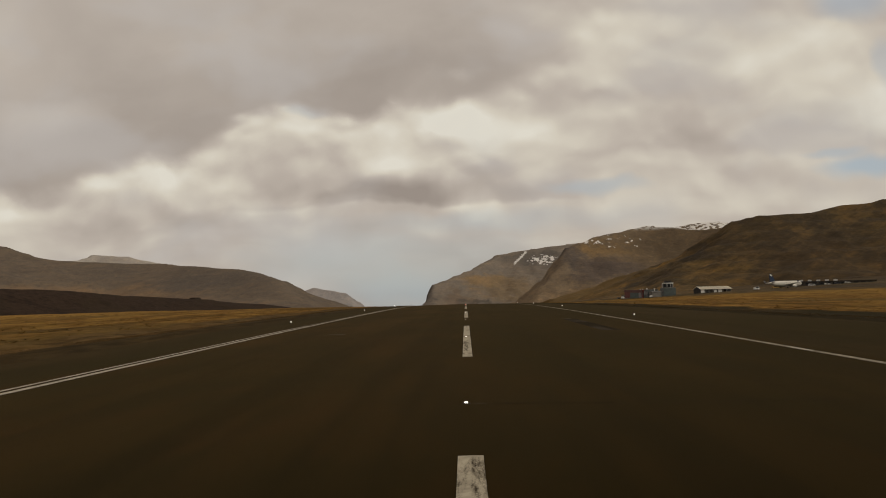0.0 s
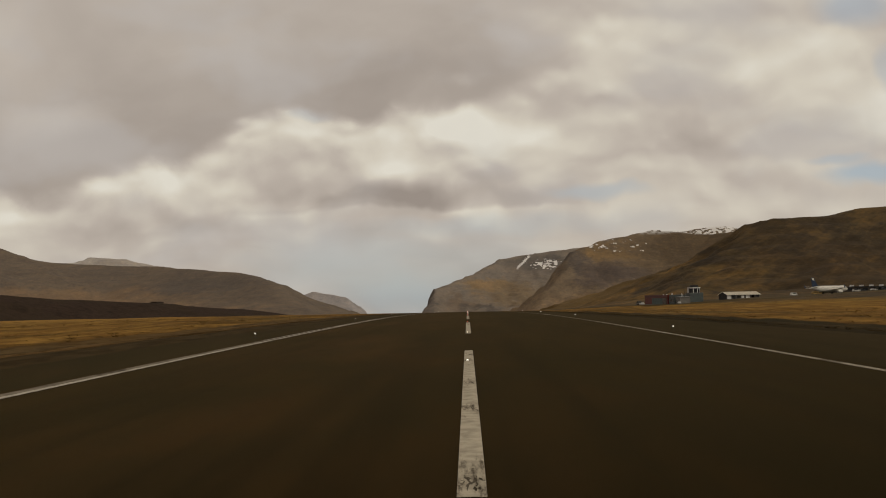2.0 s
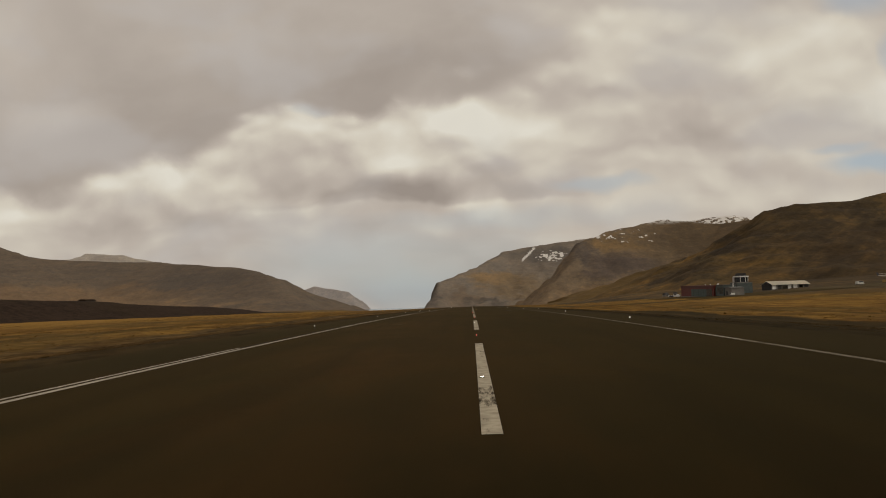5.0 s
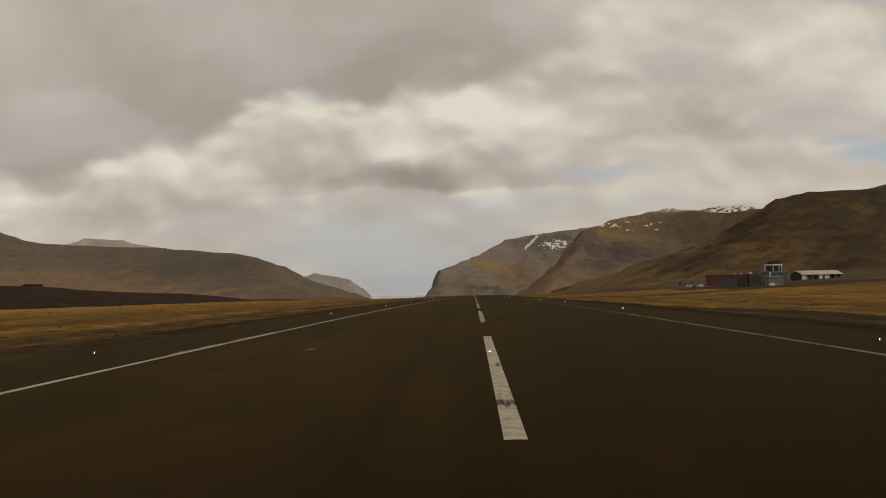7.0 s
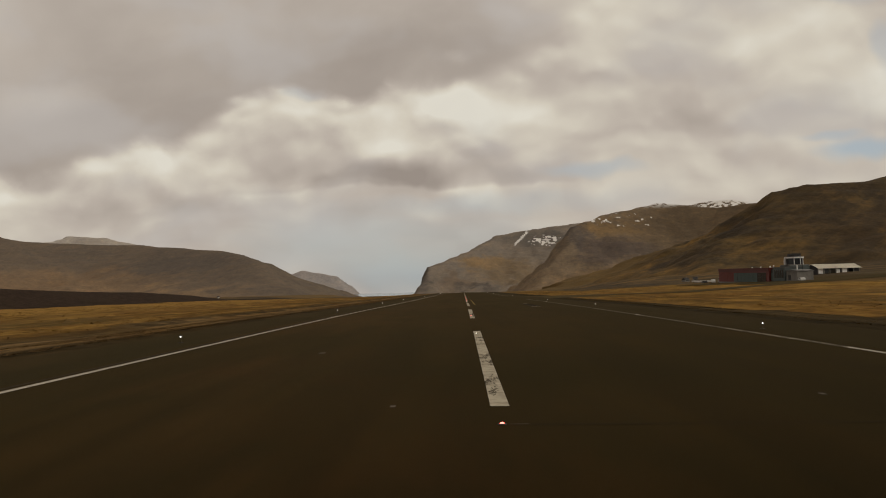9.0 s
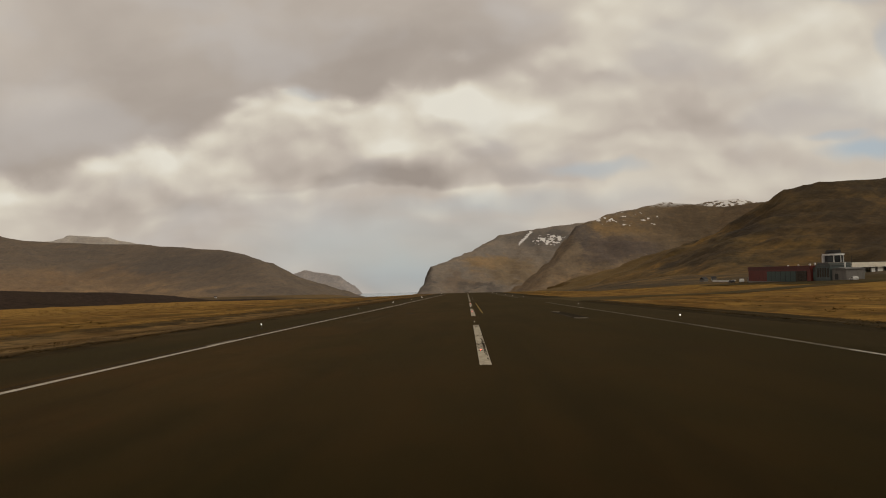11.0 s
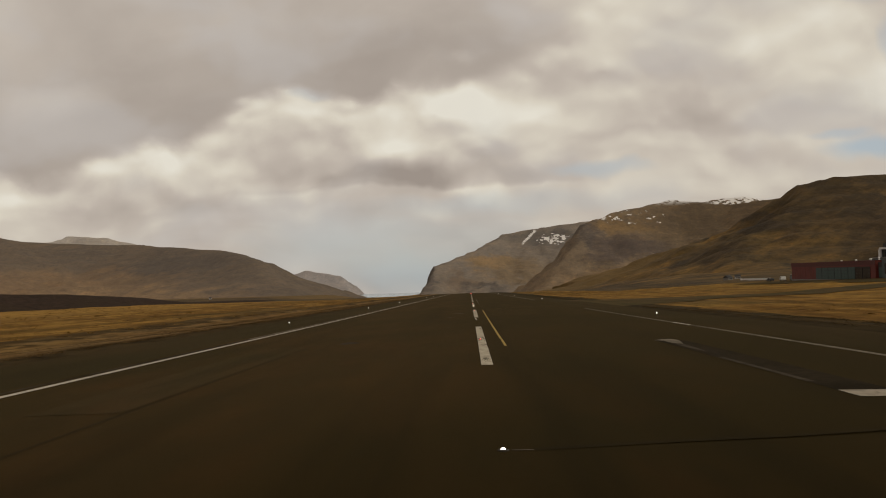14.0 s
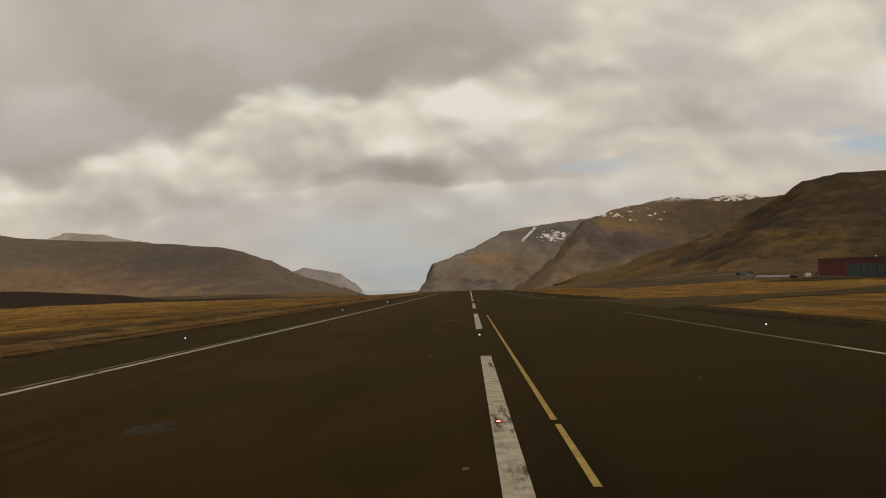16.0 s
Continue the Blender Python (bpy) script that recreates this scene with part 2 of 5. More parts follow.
def paint(name, color, wear, under, along=1.2):
    """Road paint, scrubbed through to the asphalt in patches."""
    m, (maths, vec, noise_tex, ramp, mix, ranged), where, end, _ = material(name, 1.0, 0.0, 0.02)
    scrub = noise_tex(vec("MULTIPLY", where, (1.0, along, 1.0)), 6.0, 6.0, 0.68)
    broad = noise_tex(vec("MULTIPLY", where, (0.2, 0.22, 1.0)), 1.0, 3.0, 0.55)
    fine = noise_tex(where, 34.0, 3.0, 0.7)
    f = maths("ADD", maths("ADD", maths("MULTIPLY", scrub, 0.38), maths("MULTIPLY", broad, 0.48)), maths("MULTIPLY", fine, 0.14))
    gone = ranged(f, wear, wear + 0.10)
    dirty = mix(ranged(noise_tex(where, 3.0, 5.0), 0.3, 0.75), color, tuple(c * 0.62 for c in color))
    return end(mix(gone, dirty, under), fine, 0.25, 0.01)


def turf(name, dry, dark, green, size=1.0):
    """Winter grass: straw, heather-dark and mossy patches."""
    m, (maths, vec, noise_tex, ramp, mix, ranged), where, end, _ = material(name, 1.0, 0.0, 0.03)
    big = noise_tex(vec("MULTIPLY", where, (0.035, 0.018, 0.03)), 1.0 * size, 6.0, 0.6)
    small = noise_tex(vec("MULTIPLY", where, (0.55, 0.28, 0.5)), 1.0 * size, 6.0, 0.65)
    blade = noise_tex(where, 7.0, 4.0, 0.7)
    col = mix(ranged(small, 0.36, 0.66), dry, dark)
    col = mix(maths("MULTIPLY", ranged(big, 0.50, 0.66), 0.55), col, green)
    col = mix(maths("MULTIPLY", ranged(blade, 0.4, 0.7), 0.4), col, tuple(c * 0.55 for c in dry))
    drift = noise_tex(vec("MULTIPLY", where, (0.13, 0.06, 0.1)), 1.0 * size, 6.0, 0.65)
    col = mix(maths("MULTIPLY", ranged(drift, 0.50, 0.66), 0.5), col, tuple(c * 0.6 for c in dark))
    return end(col, maths("ADD", small, maths("MULTIPLY", blade, 0.5)), 0.8, 0.25)


def airfield_turf(name, gold, rust, olive, straw, moss):
    """Winter grass in strips beside the runway: mossy edge, straw verge, damp ditch, then gold and olive grassland."""
    m, (maths, vec, noise_tex, ramp, mix, ranged), where, end, _ = material(name, 1.0, 0.0, 0.03)
    east = m.node_tree.nodes.new("ShaderNodeAttribute")
    east.attribute_name = "east"
    out = m.node_tree.nodes.new("ShaderNodeAttribute")
    out.attribute_name = "out"
    wander = noise_tex(vec("MULTIPLY", where, (0.10, 0.035, 0.1)), 1.0, 4.0, 0.6)
    tatter = noise_tex(vec("MULTIPLY", where, (0.7, 0.22, 0.5)), 1.0, 5.0, 0.65)
    lie = noise_tex(vec("MULTIPLY", where, (0.20, 0.055, 0.1)), 1.0, 6.0, 0.66)
    big = noise_tex(vec("MULTIPLY", where, (0.030, 0.011, 0.03)), 1.0, 5.0, 0.6)
    blade = noise_tex(vec("MULTIPLY", where, (1.0, 0.5, 1.0)), 7.0, 4.0, 0.7)
    d = maths("ADD", out.outputs["Fac"], maths("MULTIPLY", maths("SUBTRACT", wander, 0.5), 7.0))
    d = maths("ADD", d, maths("MULTIPLY", maths("SUBTRACT", tatter, 0.5), 4.5))
    field = mix(ranged(lie, 0.36, 0.62), gold, rust)
    field = mix(maths("MULTIPLY", ranged(big, 0.48, 0.62), 0.75), field, olive)
    field = mix(maths("MULTIPLY", ranged(tatter, 0.52, 0.72), 0.40), field, tuple(c * 0.55 for c in rust))
    field = mix(1.0, field, ramp(noise_tex(vec("MULTIPLY", where, (0.9, 0.35, 0.5)), 1.0, 5.0, 0.7), [(0.30, 0.62), (0.50, 1.0), (0.70, 1.35)]), "MULTIPLY")
    verge = mix(ranged(tatter, 0.40, 0.62), straw, tuple(c * 0.38 for c in straw))
    verge = mix(maths("MULTIPLY", ranged(wander, 0.48, 0.62), 0.3), verge, mix(ranged(tatter, 0.42, 0.60), gold, rust))
    verge = mix(maths("MULTIPLY", ranged(lie, 0.46, 0.60), 0.5), verge, rust)
    verge = mix(maths("MULTIPLY", east.outputs["Fac"], ranged(wander, 0.62, 0.44, 0.8, 1.0)), verge, (moss[0] * 0.95, moss[1] * 1.12, moss[2] * 1.3))
    damp = mix(ranged(tatter, 0.35, 0.65), moss, tuple(c * 0.6 for c in moss))
    near_east = maths("MULTIPLY", ranged(east.outputs["Fac"], 0.80, 1.0), ranged(d, 80.0, 42.0, 0.0, 0.15))
    field = mix(near_east, field, tuple(c * 0.62 for c in rust))
    field = mix(1.0, field, ramp(noise_tex(vec("MULTIPLY", where, (0.14, 0.045, 0.1)), 1.0, 5.0, 0.62), [(0.34, 0.68), (0.52, 1.0), (0.68, 1.22)]), "MULTIPLY")
    field = mix(ranged(d, 85.0, 125.0), field, mix(1.0, field, (1.22, 1.26, 1.20), "MULTIPLY"))
    # heath takes over up the eastern slope
    heath = maths("ADD", out.outputs["Fac"], maths("ADD", maths("MULTIPLY", maths("SUBTRACT", wander, 0.5), 50.0), maths("MULTIPLY", maths("SUBTRACT", tatter, 0.5), 14.0)))
    field = mix(maths("MULTIPLY", ranged(heath, 118.0, 134.0), ranged(east.outputs["Fac"], 0.2, 0.6)), field, mix(ranged(lie, 0.38, 0.62), (0.100, 0.068, 0.030), (0.060, 0.043, 0.024)))
    # paler, untrodden grass towards the foot of the bank
    foot = maths("MULTIPLY", ranged(d, 55.0, 110.0, 0.0, 0.75), maths("SUBTRACT", 1.0, east.outputs["Fac"]))
    field = mix(foot, field, mix(ranged(tatter, 0.40, 0.62), (gold[0] * 1.25, gold[1] * 1.28, gold[2] * 1.5), gold))
    # further on the ditch draws away from the runway in the west and nears it in the east
    apart = m.node_tree.nodes.new("ShaderNodeSeparateXYZ")
    m.node_tree.links.new(where, apart.inputs[0])
    aside = maths("MULTIPLY", ranged(apart.outputs[1], 300.0, 370.0), maths("SUBTRACT", maths("MULTIPLY", east.outputs["Fac"], 11.0), 3.0))
    dug = maths("ADD", d, aside)
    col = mix(ranged(dug, 33.0, 34.2), verge, field)
    ditch = maths("MULTIPLY", maths("MULTIPLY", ranged(dug, 29.8, 31.0), ranged(dug, 34.4, 33.6)), maths("MULTIPLY", ranged(big, 0.44, 0.58, 1.0, 0.70), ranged(apart.outputs[1], 220.0, 330.0, 0.55, 0.85)))
    second = maths("MULTIPLY", maths("MULTIPLY", ranged(d, 42.5, 44.0), ranged(d, 47.0, 45.5)), 0.45)
    rim = maths("ADD", out.outputs["Fac"], maths("MULTIPLY", maths("SUBTRACT", tatter, 0.5), 2.5))
    lip = ranged(maths("ADD", rim, ranged(apart.outputs[1], 220.0, 320.0, 0.0, 2.4)), 27.2, 26.2)
    col = mix(maths("MULTIPLY", maths("MAXIMUM", maths("MAXIMUM", ditch, lip), second), 0.82), col, damp)
    col = mix(maths("MULTIPLY", ranged(blade, 0.42, 0.7), 0.35), col, tuple(c * 0.5 for c in rust))
    return end(col, maths("ADD", tatter, maths("MULTIPLY", blade, 0.4)), 0.7, 0.2)


def fell(name, grass, heather, rock, snow=0.0, snow_at=(0, 0, 0), snow_size=(1, 1, 1), snow_line=(1e5, 1.1e5), meadow=(), streak=None, spots=(), patchy=1.0, tint=(1.02, 1.0, 0.97), ribs=0.0):
    """A basalt fell: grass and heather, dark scree bands that follow the strata, and lying snow."""
    m, (maths, vec, noise_tex, ramp, mix, ranged), where, end, shader = material(name, 0.97)
    shader.inputs["Specular IOR Level"].default_value = 0.1
    big = noise_tex(where, 0.0032, 6.0, 0.6)
    small = noise_tex(vec("MULTIPLY", where, (1.0, 1.0, 2.5)), 0.016, 7.0, 0.66)
    fine = noise_tex(where, 0.09, 5.0, 0.7)
    strata = noise_tex(vec("MULTIPLY", where, (0.0025, 0.0025, 0.085)), 1.0, 5.0, 0.6)
    col = mix(ranged(maths("ADD", maths("MULTIPLY", big, 0.6), maths("MULTIPLY", small, 0.4)), 0.38, 0.62), grass, heather)
    col = mix(maths("MULTIPLY", ranged(strata, 0.48, 0.66), 0.32), col, rock)
    steep = wt_normal(m)
    col = mix(maths("MULTIPLY", ranged(steep, 0.90, 0.72), 0.20), col, rock)
    # patches of growth, rock, and sun or shade painted in: middle, reach, colour
    shift = vec("MULTIPLY", vec("SUBTRACT", noise_tex(where, 0.009, 4.0, 0.6, True), (0.5, 0.5, 0.5)), (260.0, 0.0, 170.0))
    for middle, reach, growth_or_light in spots:
        away = vec("LENGTH", vec("DIVIDE", vec("SUBTRACT", vec("ADD", where, shift), middle), reach))
        col = mix(maths("MULTIPLY", ranged(away, 1.35, 0.45), 0.85), col, growth_or_light)
    # tussock, heath and scree in small patches that lie along the slope
    mottle = noise_tex(vec("MULTIPLY", where, (1.0, 0.55, 1.5)), 0.038, 7.0, 0.74)
    broad = noise_tex(vec("MULTIPLY", where, (1.0, 0.6, 2.0)), 0.008, 5.0, 0.62)
    col = mix(0.45 * patchy + 0.12, col, mix(1.0, col, ramp(broad, [(0.34, (0.66, 0.67, 0.72)), (0.5, (1.0, 1.0, 1.0)), (0.66, (1.35, 1.24, 1.10))]), "MULTIPLY"))
    col = mix(patchy, col, mix(1.0, col, ramp(mottle, [(0.30, (0.50, 0.50, 0.55)), (0.47, (0.92, 0.92, 0.94)), (0.56, (1.10, 1.06, 1.0)), (0.72, (1.75, 1.55, 1.25))]), "MULTIPLY"))
    if ribs:
        # pale grass on ribs that run slanting down the slope
        lean = m.node_tree.nodes.new("ShaderNodeMapping")
        lean.inputs["Rotation"].default_value = (0, 0.42, 0)
        m.node_tree.links.new(where, lean.inputs["Vector"])
        rib = noise_tex(vec("MULTIPLY", lean.outputs[0], (0.0075, 0.004, 0.062)), 1.0, 6.0, 0.66)
        col = mix(ribs, col, mix(1.0, col, ramp(rib, [(0.34, (0.62, 0.64, 0.70)), (0.50, (0.95, 0.95, 0.96)), (0.62, (1.50, 1.38, 1.15))]), "MULTIPLY"))
    col = mix(maths("MULTIPLY", ranged(fine, 0.42, 0.66), 0.26), col, tuple(c * 0.5 for c in heather))
    # vegetation and sunlit zones: heights, colour, and how far along and across they reach
    for heights, growth_or_light, along, across in meadow:
        sep = m.node_tree.nodes.new("ShaderNodeSeparateXYZ")
        m.node_tree.links.new(where, sep.inputs[0])
        low = maths("ADD", sep.outputs[2], maths("MULTIPLY", maths("SUBTRACT", small, 0.5), 90.0))
        zone = maths("MULTIPLY", ranged(low, *heights), maths("MULTIPLY", ranged(sep.outputs[1], *along), ranged(sep.outputs[0], *across)))
        col = mix(maths("MULTIPLY", zone, 0.75), col, growth_or_light)
    if snow:
        drift = noise_tex(vec("MULTIPLY", where, (0.045, 0.012, 0.085)), 1.0, 3.0, 0.5)
        away = vec("LENGTH", vec("DIVIDE", vec("SUBTRACT", where, snow_at), snow_size))
        patch = ranged(maths("SUBTRACT", drift, maths("MULTIPLY", ranged(away, 0.35, 1.15), 0.5)), 1 - snow, 1.05 - snow)
        sep = m.node_tree.nodes.new("ShaderNodeSeparateXYZ")
        m.node_tree.links.new(where, sep.inputs[0])
        dust = maths("MULTIPLY", ranged(sep.outputs[2], *snow_line), ranged(drift, 0.40, 0.56))
        lying = maths("MAXIMUM", patch, dust)
        if streak:
            # a drift that fills one slanting gully
            away = vec("SUBTRACT", where, streak)
            aside = maths("ABSOLUTE", maths("ADD", vec("DOT_PRODUCT", away, (-0.69, 0.0, 0.72)), maths("MULTIPLY", maths("SUBTRACT", fine, 0.5), 40.0)))
            along = maths("ABSOLUTE", vec("DOT_PRODUCT", away, (0.72, 0.0, 0.69)))
            lying = maths("MAXIMUM", lying, maths("MULTIPLY", ranged(aside, 6.2, 4.0), ranged(along, 62.0, 45.0)))
        col = mix(lying, col, (0.74, 0.73, 0.71))
    col = mix(1.0, col, tint, "MULTIPLY")
    return end(col, maths("ADD", small, maths("MULTIPLY", fine, 0.25)), 0.7, 9.0)


def wt_normal(m):
    n = m.node_tree.nodes.new("ShaderNodeNewGeometry")
    s = m.node_tree.nodes.new("ShaderNodeSeparateXYZ")
    m.node_tree.links.new(n.outputs["Normal"], s.inputs[0])
    return s.outputs[2]


def glass(name, tint, rough=0.08):
    m = bpy.data.materials.new(name)
    m.use_nodes = True
    s = m.node_tree.nodes["Principled BSDF"]
    s.inputs["Base Color"].default_value = (*tint, 1)
    s.inputs["Roughness"].default_value, s.inputs["IOR"].default_value = rough, 1.45
    return m


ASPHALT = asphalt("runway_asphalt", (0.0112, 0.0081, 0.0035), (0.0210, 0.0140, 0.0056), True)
SHOULDER = asphalt("shoulder_asphalt", (0.0098, 0.0076, 0.0036), (0.0150, 0.0110, 0.0050))
APRON = asphalt("apron_concrete", (0.060, 0.049, 0.035), (0.080, 0.065, 0.047))
TAXI = asphalt("taxiway_asphalt", (0.034, 0.026, 0.0140), (0.048, 0.036, 0.0185))
TAR = asphalt("tar", (0.0075, 0.0055, 0.0030), (0.011, 0.008, 0.0042))
SEALED = asphalt("sealed_asphalt", (0.0165, 0.0115, 0.0052), (0.026, 0.0175, 0.0076))
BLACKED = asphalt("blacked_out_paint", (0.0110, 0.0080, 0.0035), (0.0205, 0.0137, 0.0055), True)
WHITE_PAINT = paint("white_paint", (0.50, 0.445, 0.335), 0.525, (0.045, 0.034, 0.022), 0.14)
EDGE_PAINT = paint("edge_paint", (0.52, 0.47, 0.385), 0.545, (0.08, 0.06, 0.04), 0.30)
FAINT_PAINT = paint("faint_paint", (0.17, 0.145, 0.115), 0.50, (0.05, 0.04, 0.03))
PALE_PAINT = paint("pale_paint", (0.36, 0.315, 0.24), 0.53, (0.08, 0.062, 0.042), 0.30)
DIM_PAINT = paint("dim_paint", (0.185, 0.158, 0.115), 0.50, (0.06, 0.047, 0.032), 0.30)
GREY_PAINT = paint("grey_paint", (0.245, 0.210, 0.155), 0.50, (0.07, 0.055, 0.037), 0.30)
DUSTY_PAINT = paint("dusty_paint", (0.066, 0.053, 0.036), 0.48, (0.020, 0.0145, 0.007))
RUBBED_PAINT = paint("rubbed_paint", (0.150, 0.128, 0.092), 0.49, (0.050, 0.040, 0.026), 0.3)
GHOST_PAINT = paint("ghost_paint", (0.034, 0.0250, 0.0135), 0.47, (0.016, 0.0118, 0.0055))
DULL_YELLOW = paint("dull_yellow_paint", (0.15, 0.10, 0.035), 0.48, (0.05, 0.035, 0.02))
YELLOW_PAINT = paint("yellow_paint", (0.45, 0.315, 0.105), 0.62, (0.09, 0.06, 0.03))
AIRFIELD = airfield_turf("airfield_grass", (0.285, 0.162, 0.036), (0.152, 0.079, 0.018), (0.120, 0.080, 0.026), (0.192, 0.124, 0.050), (0.028, 0.0220, 0.0095))
EARTH = turf("dark_bank_earth", (0.052, 0.034, 0.023), (0.030, 0.0205, 0.0150), (0.046, 0.033, 0.019))
# tan meadow and gold ridge spot put sunlit grass into the colour
FELL_NEAR = fell("near_fell", (0.098, 0.070, 0.038), (0.062, 0.046, 0.032), (0.052, 0.042, 0.034), meadow=(((75.0, 15.0), (0.160, 0.106, 0.050), (1750, 2150), (-9000, -8000)),), spots=(
    ((520, 1930, 45), (110, 600, 14), (0.175, 0.115, 0.048)), ((510, 1930, 84), (90, 600, 20), (0.060, 0.047, 0.038)), ((730, 1900, 55), (200, 600, 60), (0.058, 0.043, 0.030)),
    ((360, 1900, -6), (230, 900, 16), (0.150, 0.100, 0.048)), ((820, 1500, 20), (360, 900, 70), (0.066, 0.048, 0.032))), patchy=0.8, tint=(1.03, 1.0, 0.78), ribs=0.8)
# two dark spots paint the gully face's shade; last two brighten its foot
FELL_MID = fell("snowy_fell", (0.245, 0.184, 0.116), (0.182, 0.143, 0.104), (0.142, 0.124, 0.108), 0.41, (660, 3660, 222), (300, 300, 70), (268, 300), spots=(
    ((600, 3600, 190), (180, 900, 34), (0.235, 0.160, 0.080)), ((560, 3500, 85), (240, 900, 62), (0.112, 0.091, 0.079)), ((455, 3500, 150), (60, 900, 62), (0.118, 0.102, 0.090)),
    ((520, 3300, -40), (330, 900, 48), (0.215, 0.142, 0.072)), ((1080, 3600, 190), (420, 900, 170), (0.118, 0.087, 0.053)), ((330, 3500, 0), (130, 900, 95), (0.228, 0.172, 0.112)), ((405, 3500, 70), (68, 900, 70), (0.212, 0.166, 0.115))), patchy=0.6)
# distance haze lifts and greys these base colours; first spot is a painted sunlit patch
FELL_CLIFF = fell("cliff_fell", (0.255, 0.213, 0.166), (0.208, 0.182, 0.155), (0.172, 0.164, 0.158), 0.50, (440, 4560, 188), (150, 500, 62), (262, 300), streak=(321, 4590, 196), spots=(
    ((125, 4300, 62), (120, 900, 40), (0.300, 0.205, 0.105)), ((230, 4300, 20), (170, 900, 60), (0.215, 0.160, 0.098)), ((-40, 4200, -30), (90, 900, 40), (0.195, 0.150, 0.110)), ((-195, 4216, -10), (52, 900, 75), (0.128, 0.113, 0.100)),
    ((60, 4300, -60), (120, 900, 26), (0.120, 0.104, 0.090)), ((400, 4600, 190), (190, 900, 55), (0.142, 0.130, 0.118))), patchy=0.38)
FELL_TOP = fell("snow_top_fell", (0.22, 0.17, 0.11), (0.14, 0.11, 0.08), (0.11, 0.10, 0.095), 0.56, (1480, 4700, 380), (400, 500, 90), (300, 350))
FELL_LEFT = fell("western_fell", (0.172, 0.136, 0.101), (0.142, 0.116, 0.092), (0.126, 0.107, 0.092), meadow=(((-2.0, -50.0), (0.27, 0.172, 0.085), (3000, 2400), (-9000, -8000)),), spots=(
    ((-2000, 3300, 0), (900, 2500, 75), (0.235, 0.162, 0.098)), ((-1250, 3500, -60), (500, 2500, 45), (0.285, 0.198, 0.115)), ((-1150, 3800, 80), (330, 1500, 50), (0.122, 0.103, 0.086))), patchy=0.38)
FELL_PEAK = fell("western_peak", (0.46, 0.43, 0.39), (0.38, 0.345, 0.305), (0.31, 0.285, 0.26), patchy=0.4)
# aerial haze is in this pale base colour, lighter than the bare rock
FELL_ISLE = fell("hazy_island_rock", (0.40, 0.368, 0.355), (0.33, 0.310, 0.30), (0.28, 0.275, 0.285), patchy=0.3)
m, (maths, vec, noise_tex, ramp, mix, ranged), where, end, shader = material("sea_water", 0.12, 0.0, 0.5)
SEA = end((0.20, 0.25, 0.275), noise_tex(vec("MULTIPLY", where, (0.05, 0.12, 1.0)), 1.0, 5.0), 0.10, 1.0)

# ---- building helpers ----


def part(name, bm, material, parent=None, label="", smooth=False):
    """Links a bmesh as one mesh object, under a thing or a part."""
    me = bpy.data.meshes.new(name)
    bm.to_mesh(me)
    bm.free()
    me.materials.append(material)
    if smooth:
        for p in me.polygons:
            p.use_smooth = True
    ob = new(name, me)
    if parent:
        ob.parent = parent
    if label:
        ob["label"] = label
    return ob


def empty(name, x, y, z, turn=0.0, **tags):
    ob = new(name)
    ob.matrix_basis = pose(x, y, z, 0, 0, turn)
    return tagged(ob, **tags)


def box(x0, x1, y0, y1, z0, z1, bm=None, bevel=0.0):
    bm = bm or bmesh.new()
    made = bmesh.ops.create_cube(bm, size=1.0)["verts"]
    for v in made:
        v.co = Vector((x0 + (v.co.x + 0.5) * (x1 - x0), y0 + (v.co.y + 0.5) * (y1 - y0), z0 + (v.co.z + 0.5) * (z1 - z0)))
    if bevel:
        edges = list({e for v in made for e in v.link_edges})
        bmesh.ops.bevel(bm, geom=edges, offset=bevel, segments=1, affect="EDGES")
    return bm


def lathe(profile, segments=14, m=None, bm=None):
    """A turned body: profile is a list of (radius, height) from bottom to top."""
    bm = bm or bmesh.new()
    rings = []
    for r, z in profile:
        ring = []
        for i in range(segments):
            a = 2 * math.pi * i / segments
            co = Vector((r * math.cos(a), r * math.sin(a), z))
            ring.append(bm.verts.new(m @ co if m else co))
        rings.append(ring)
    for a, b in zip(rings, rings[1:]):
        for i in range(segments):
            bm.faces.new((a[i], a[(i + 1) % segments], b[(i + 1) % segments], b[i]))
    bm.faces.new(rings[0][::-1])
    bm.faces.new(rings[-1])
    return bm


def prism(outline, z0, z1, m=None):
    """An outline in x and y, pulled up from z0 to z1."""
    bm = bmesh.new()
    low = [bm.verts.new((x, y, z0)) for x, y in outline]
    high = [bm.verts.new((x, y, z1)) for x, y in outline]
    n = len(outline)
    for i in range(n):
        bm.faces.new((low[i], low[(i + 1) % n], high[(i + 1) % n], high[i]))
    bm.faces.new(low[::-1]), bm.faces.new(high)
    if m:
        bmesh.ops.transform(bm, matrix=m, verts=bm.verts)
    bmesh.ops.recalc_face_normals(bm, faces=bm.faces)
    return bm


# ---- the lie of the land ----
KNOTS = np.arange(-60, 1021, 60.0)
LEVELS = np.array([0.0, 0.0, 0.05, -0.01, -0.3, -0.9, -1.71, -2.68, -3.80, -4.85, -5.89, -6.93, -7.97, -9.01, -10.05, -11.09, -12.13, -13.17, -14.21])
FINE = np.arange(-400, 1016, 5.0)


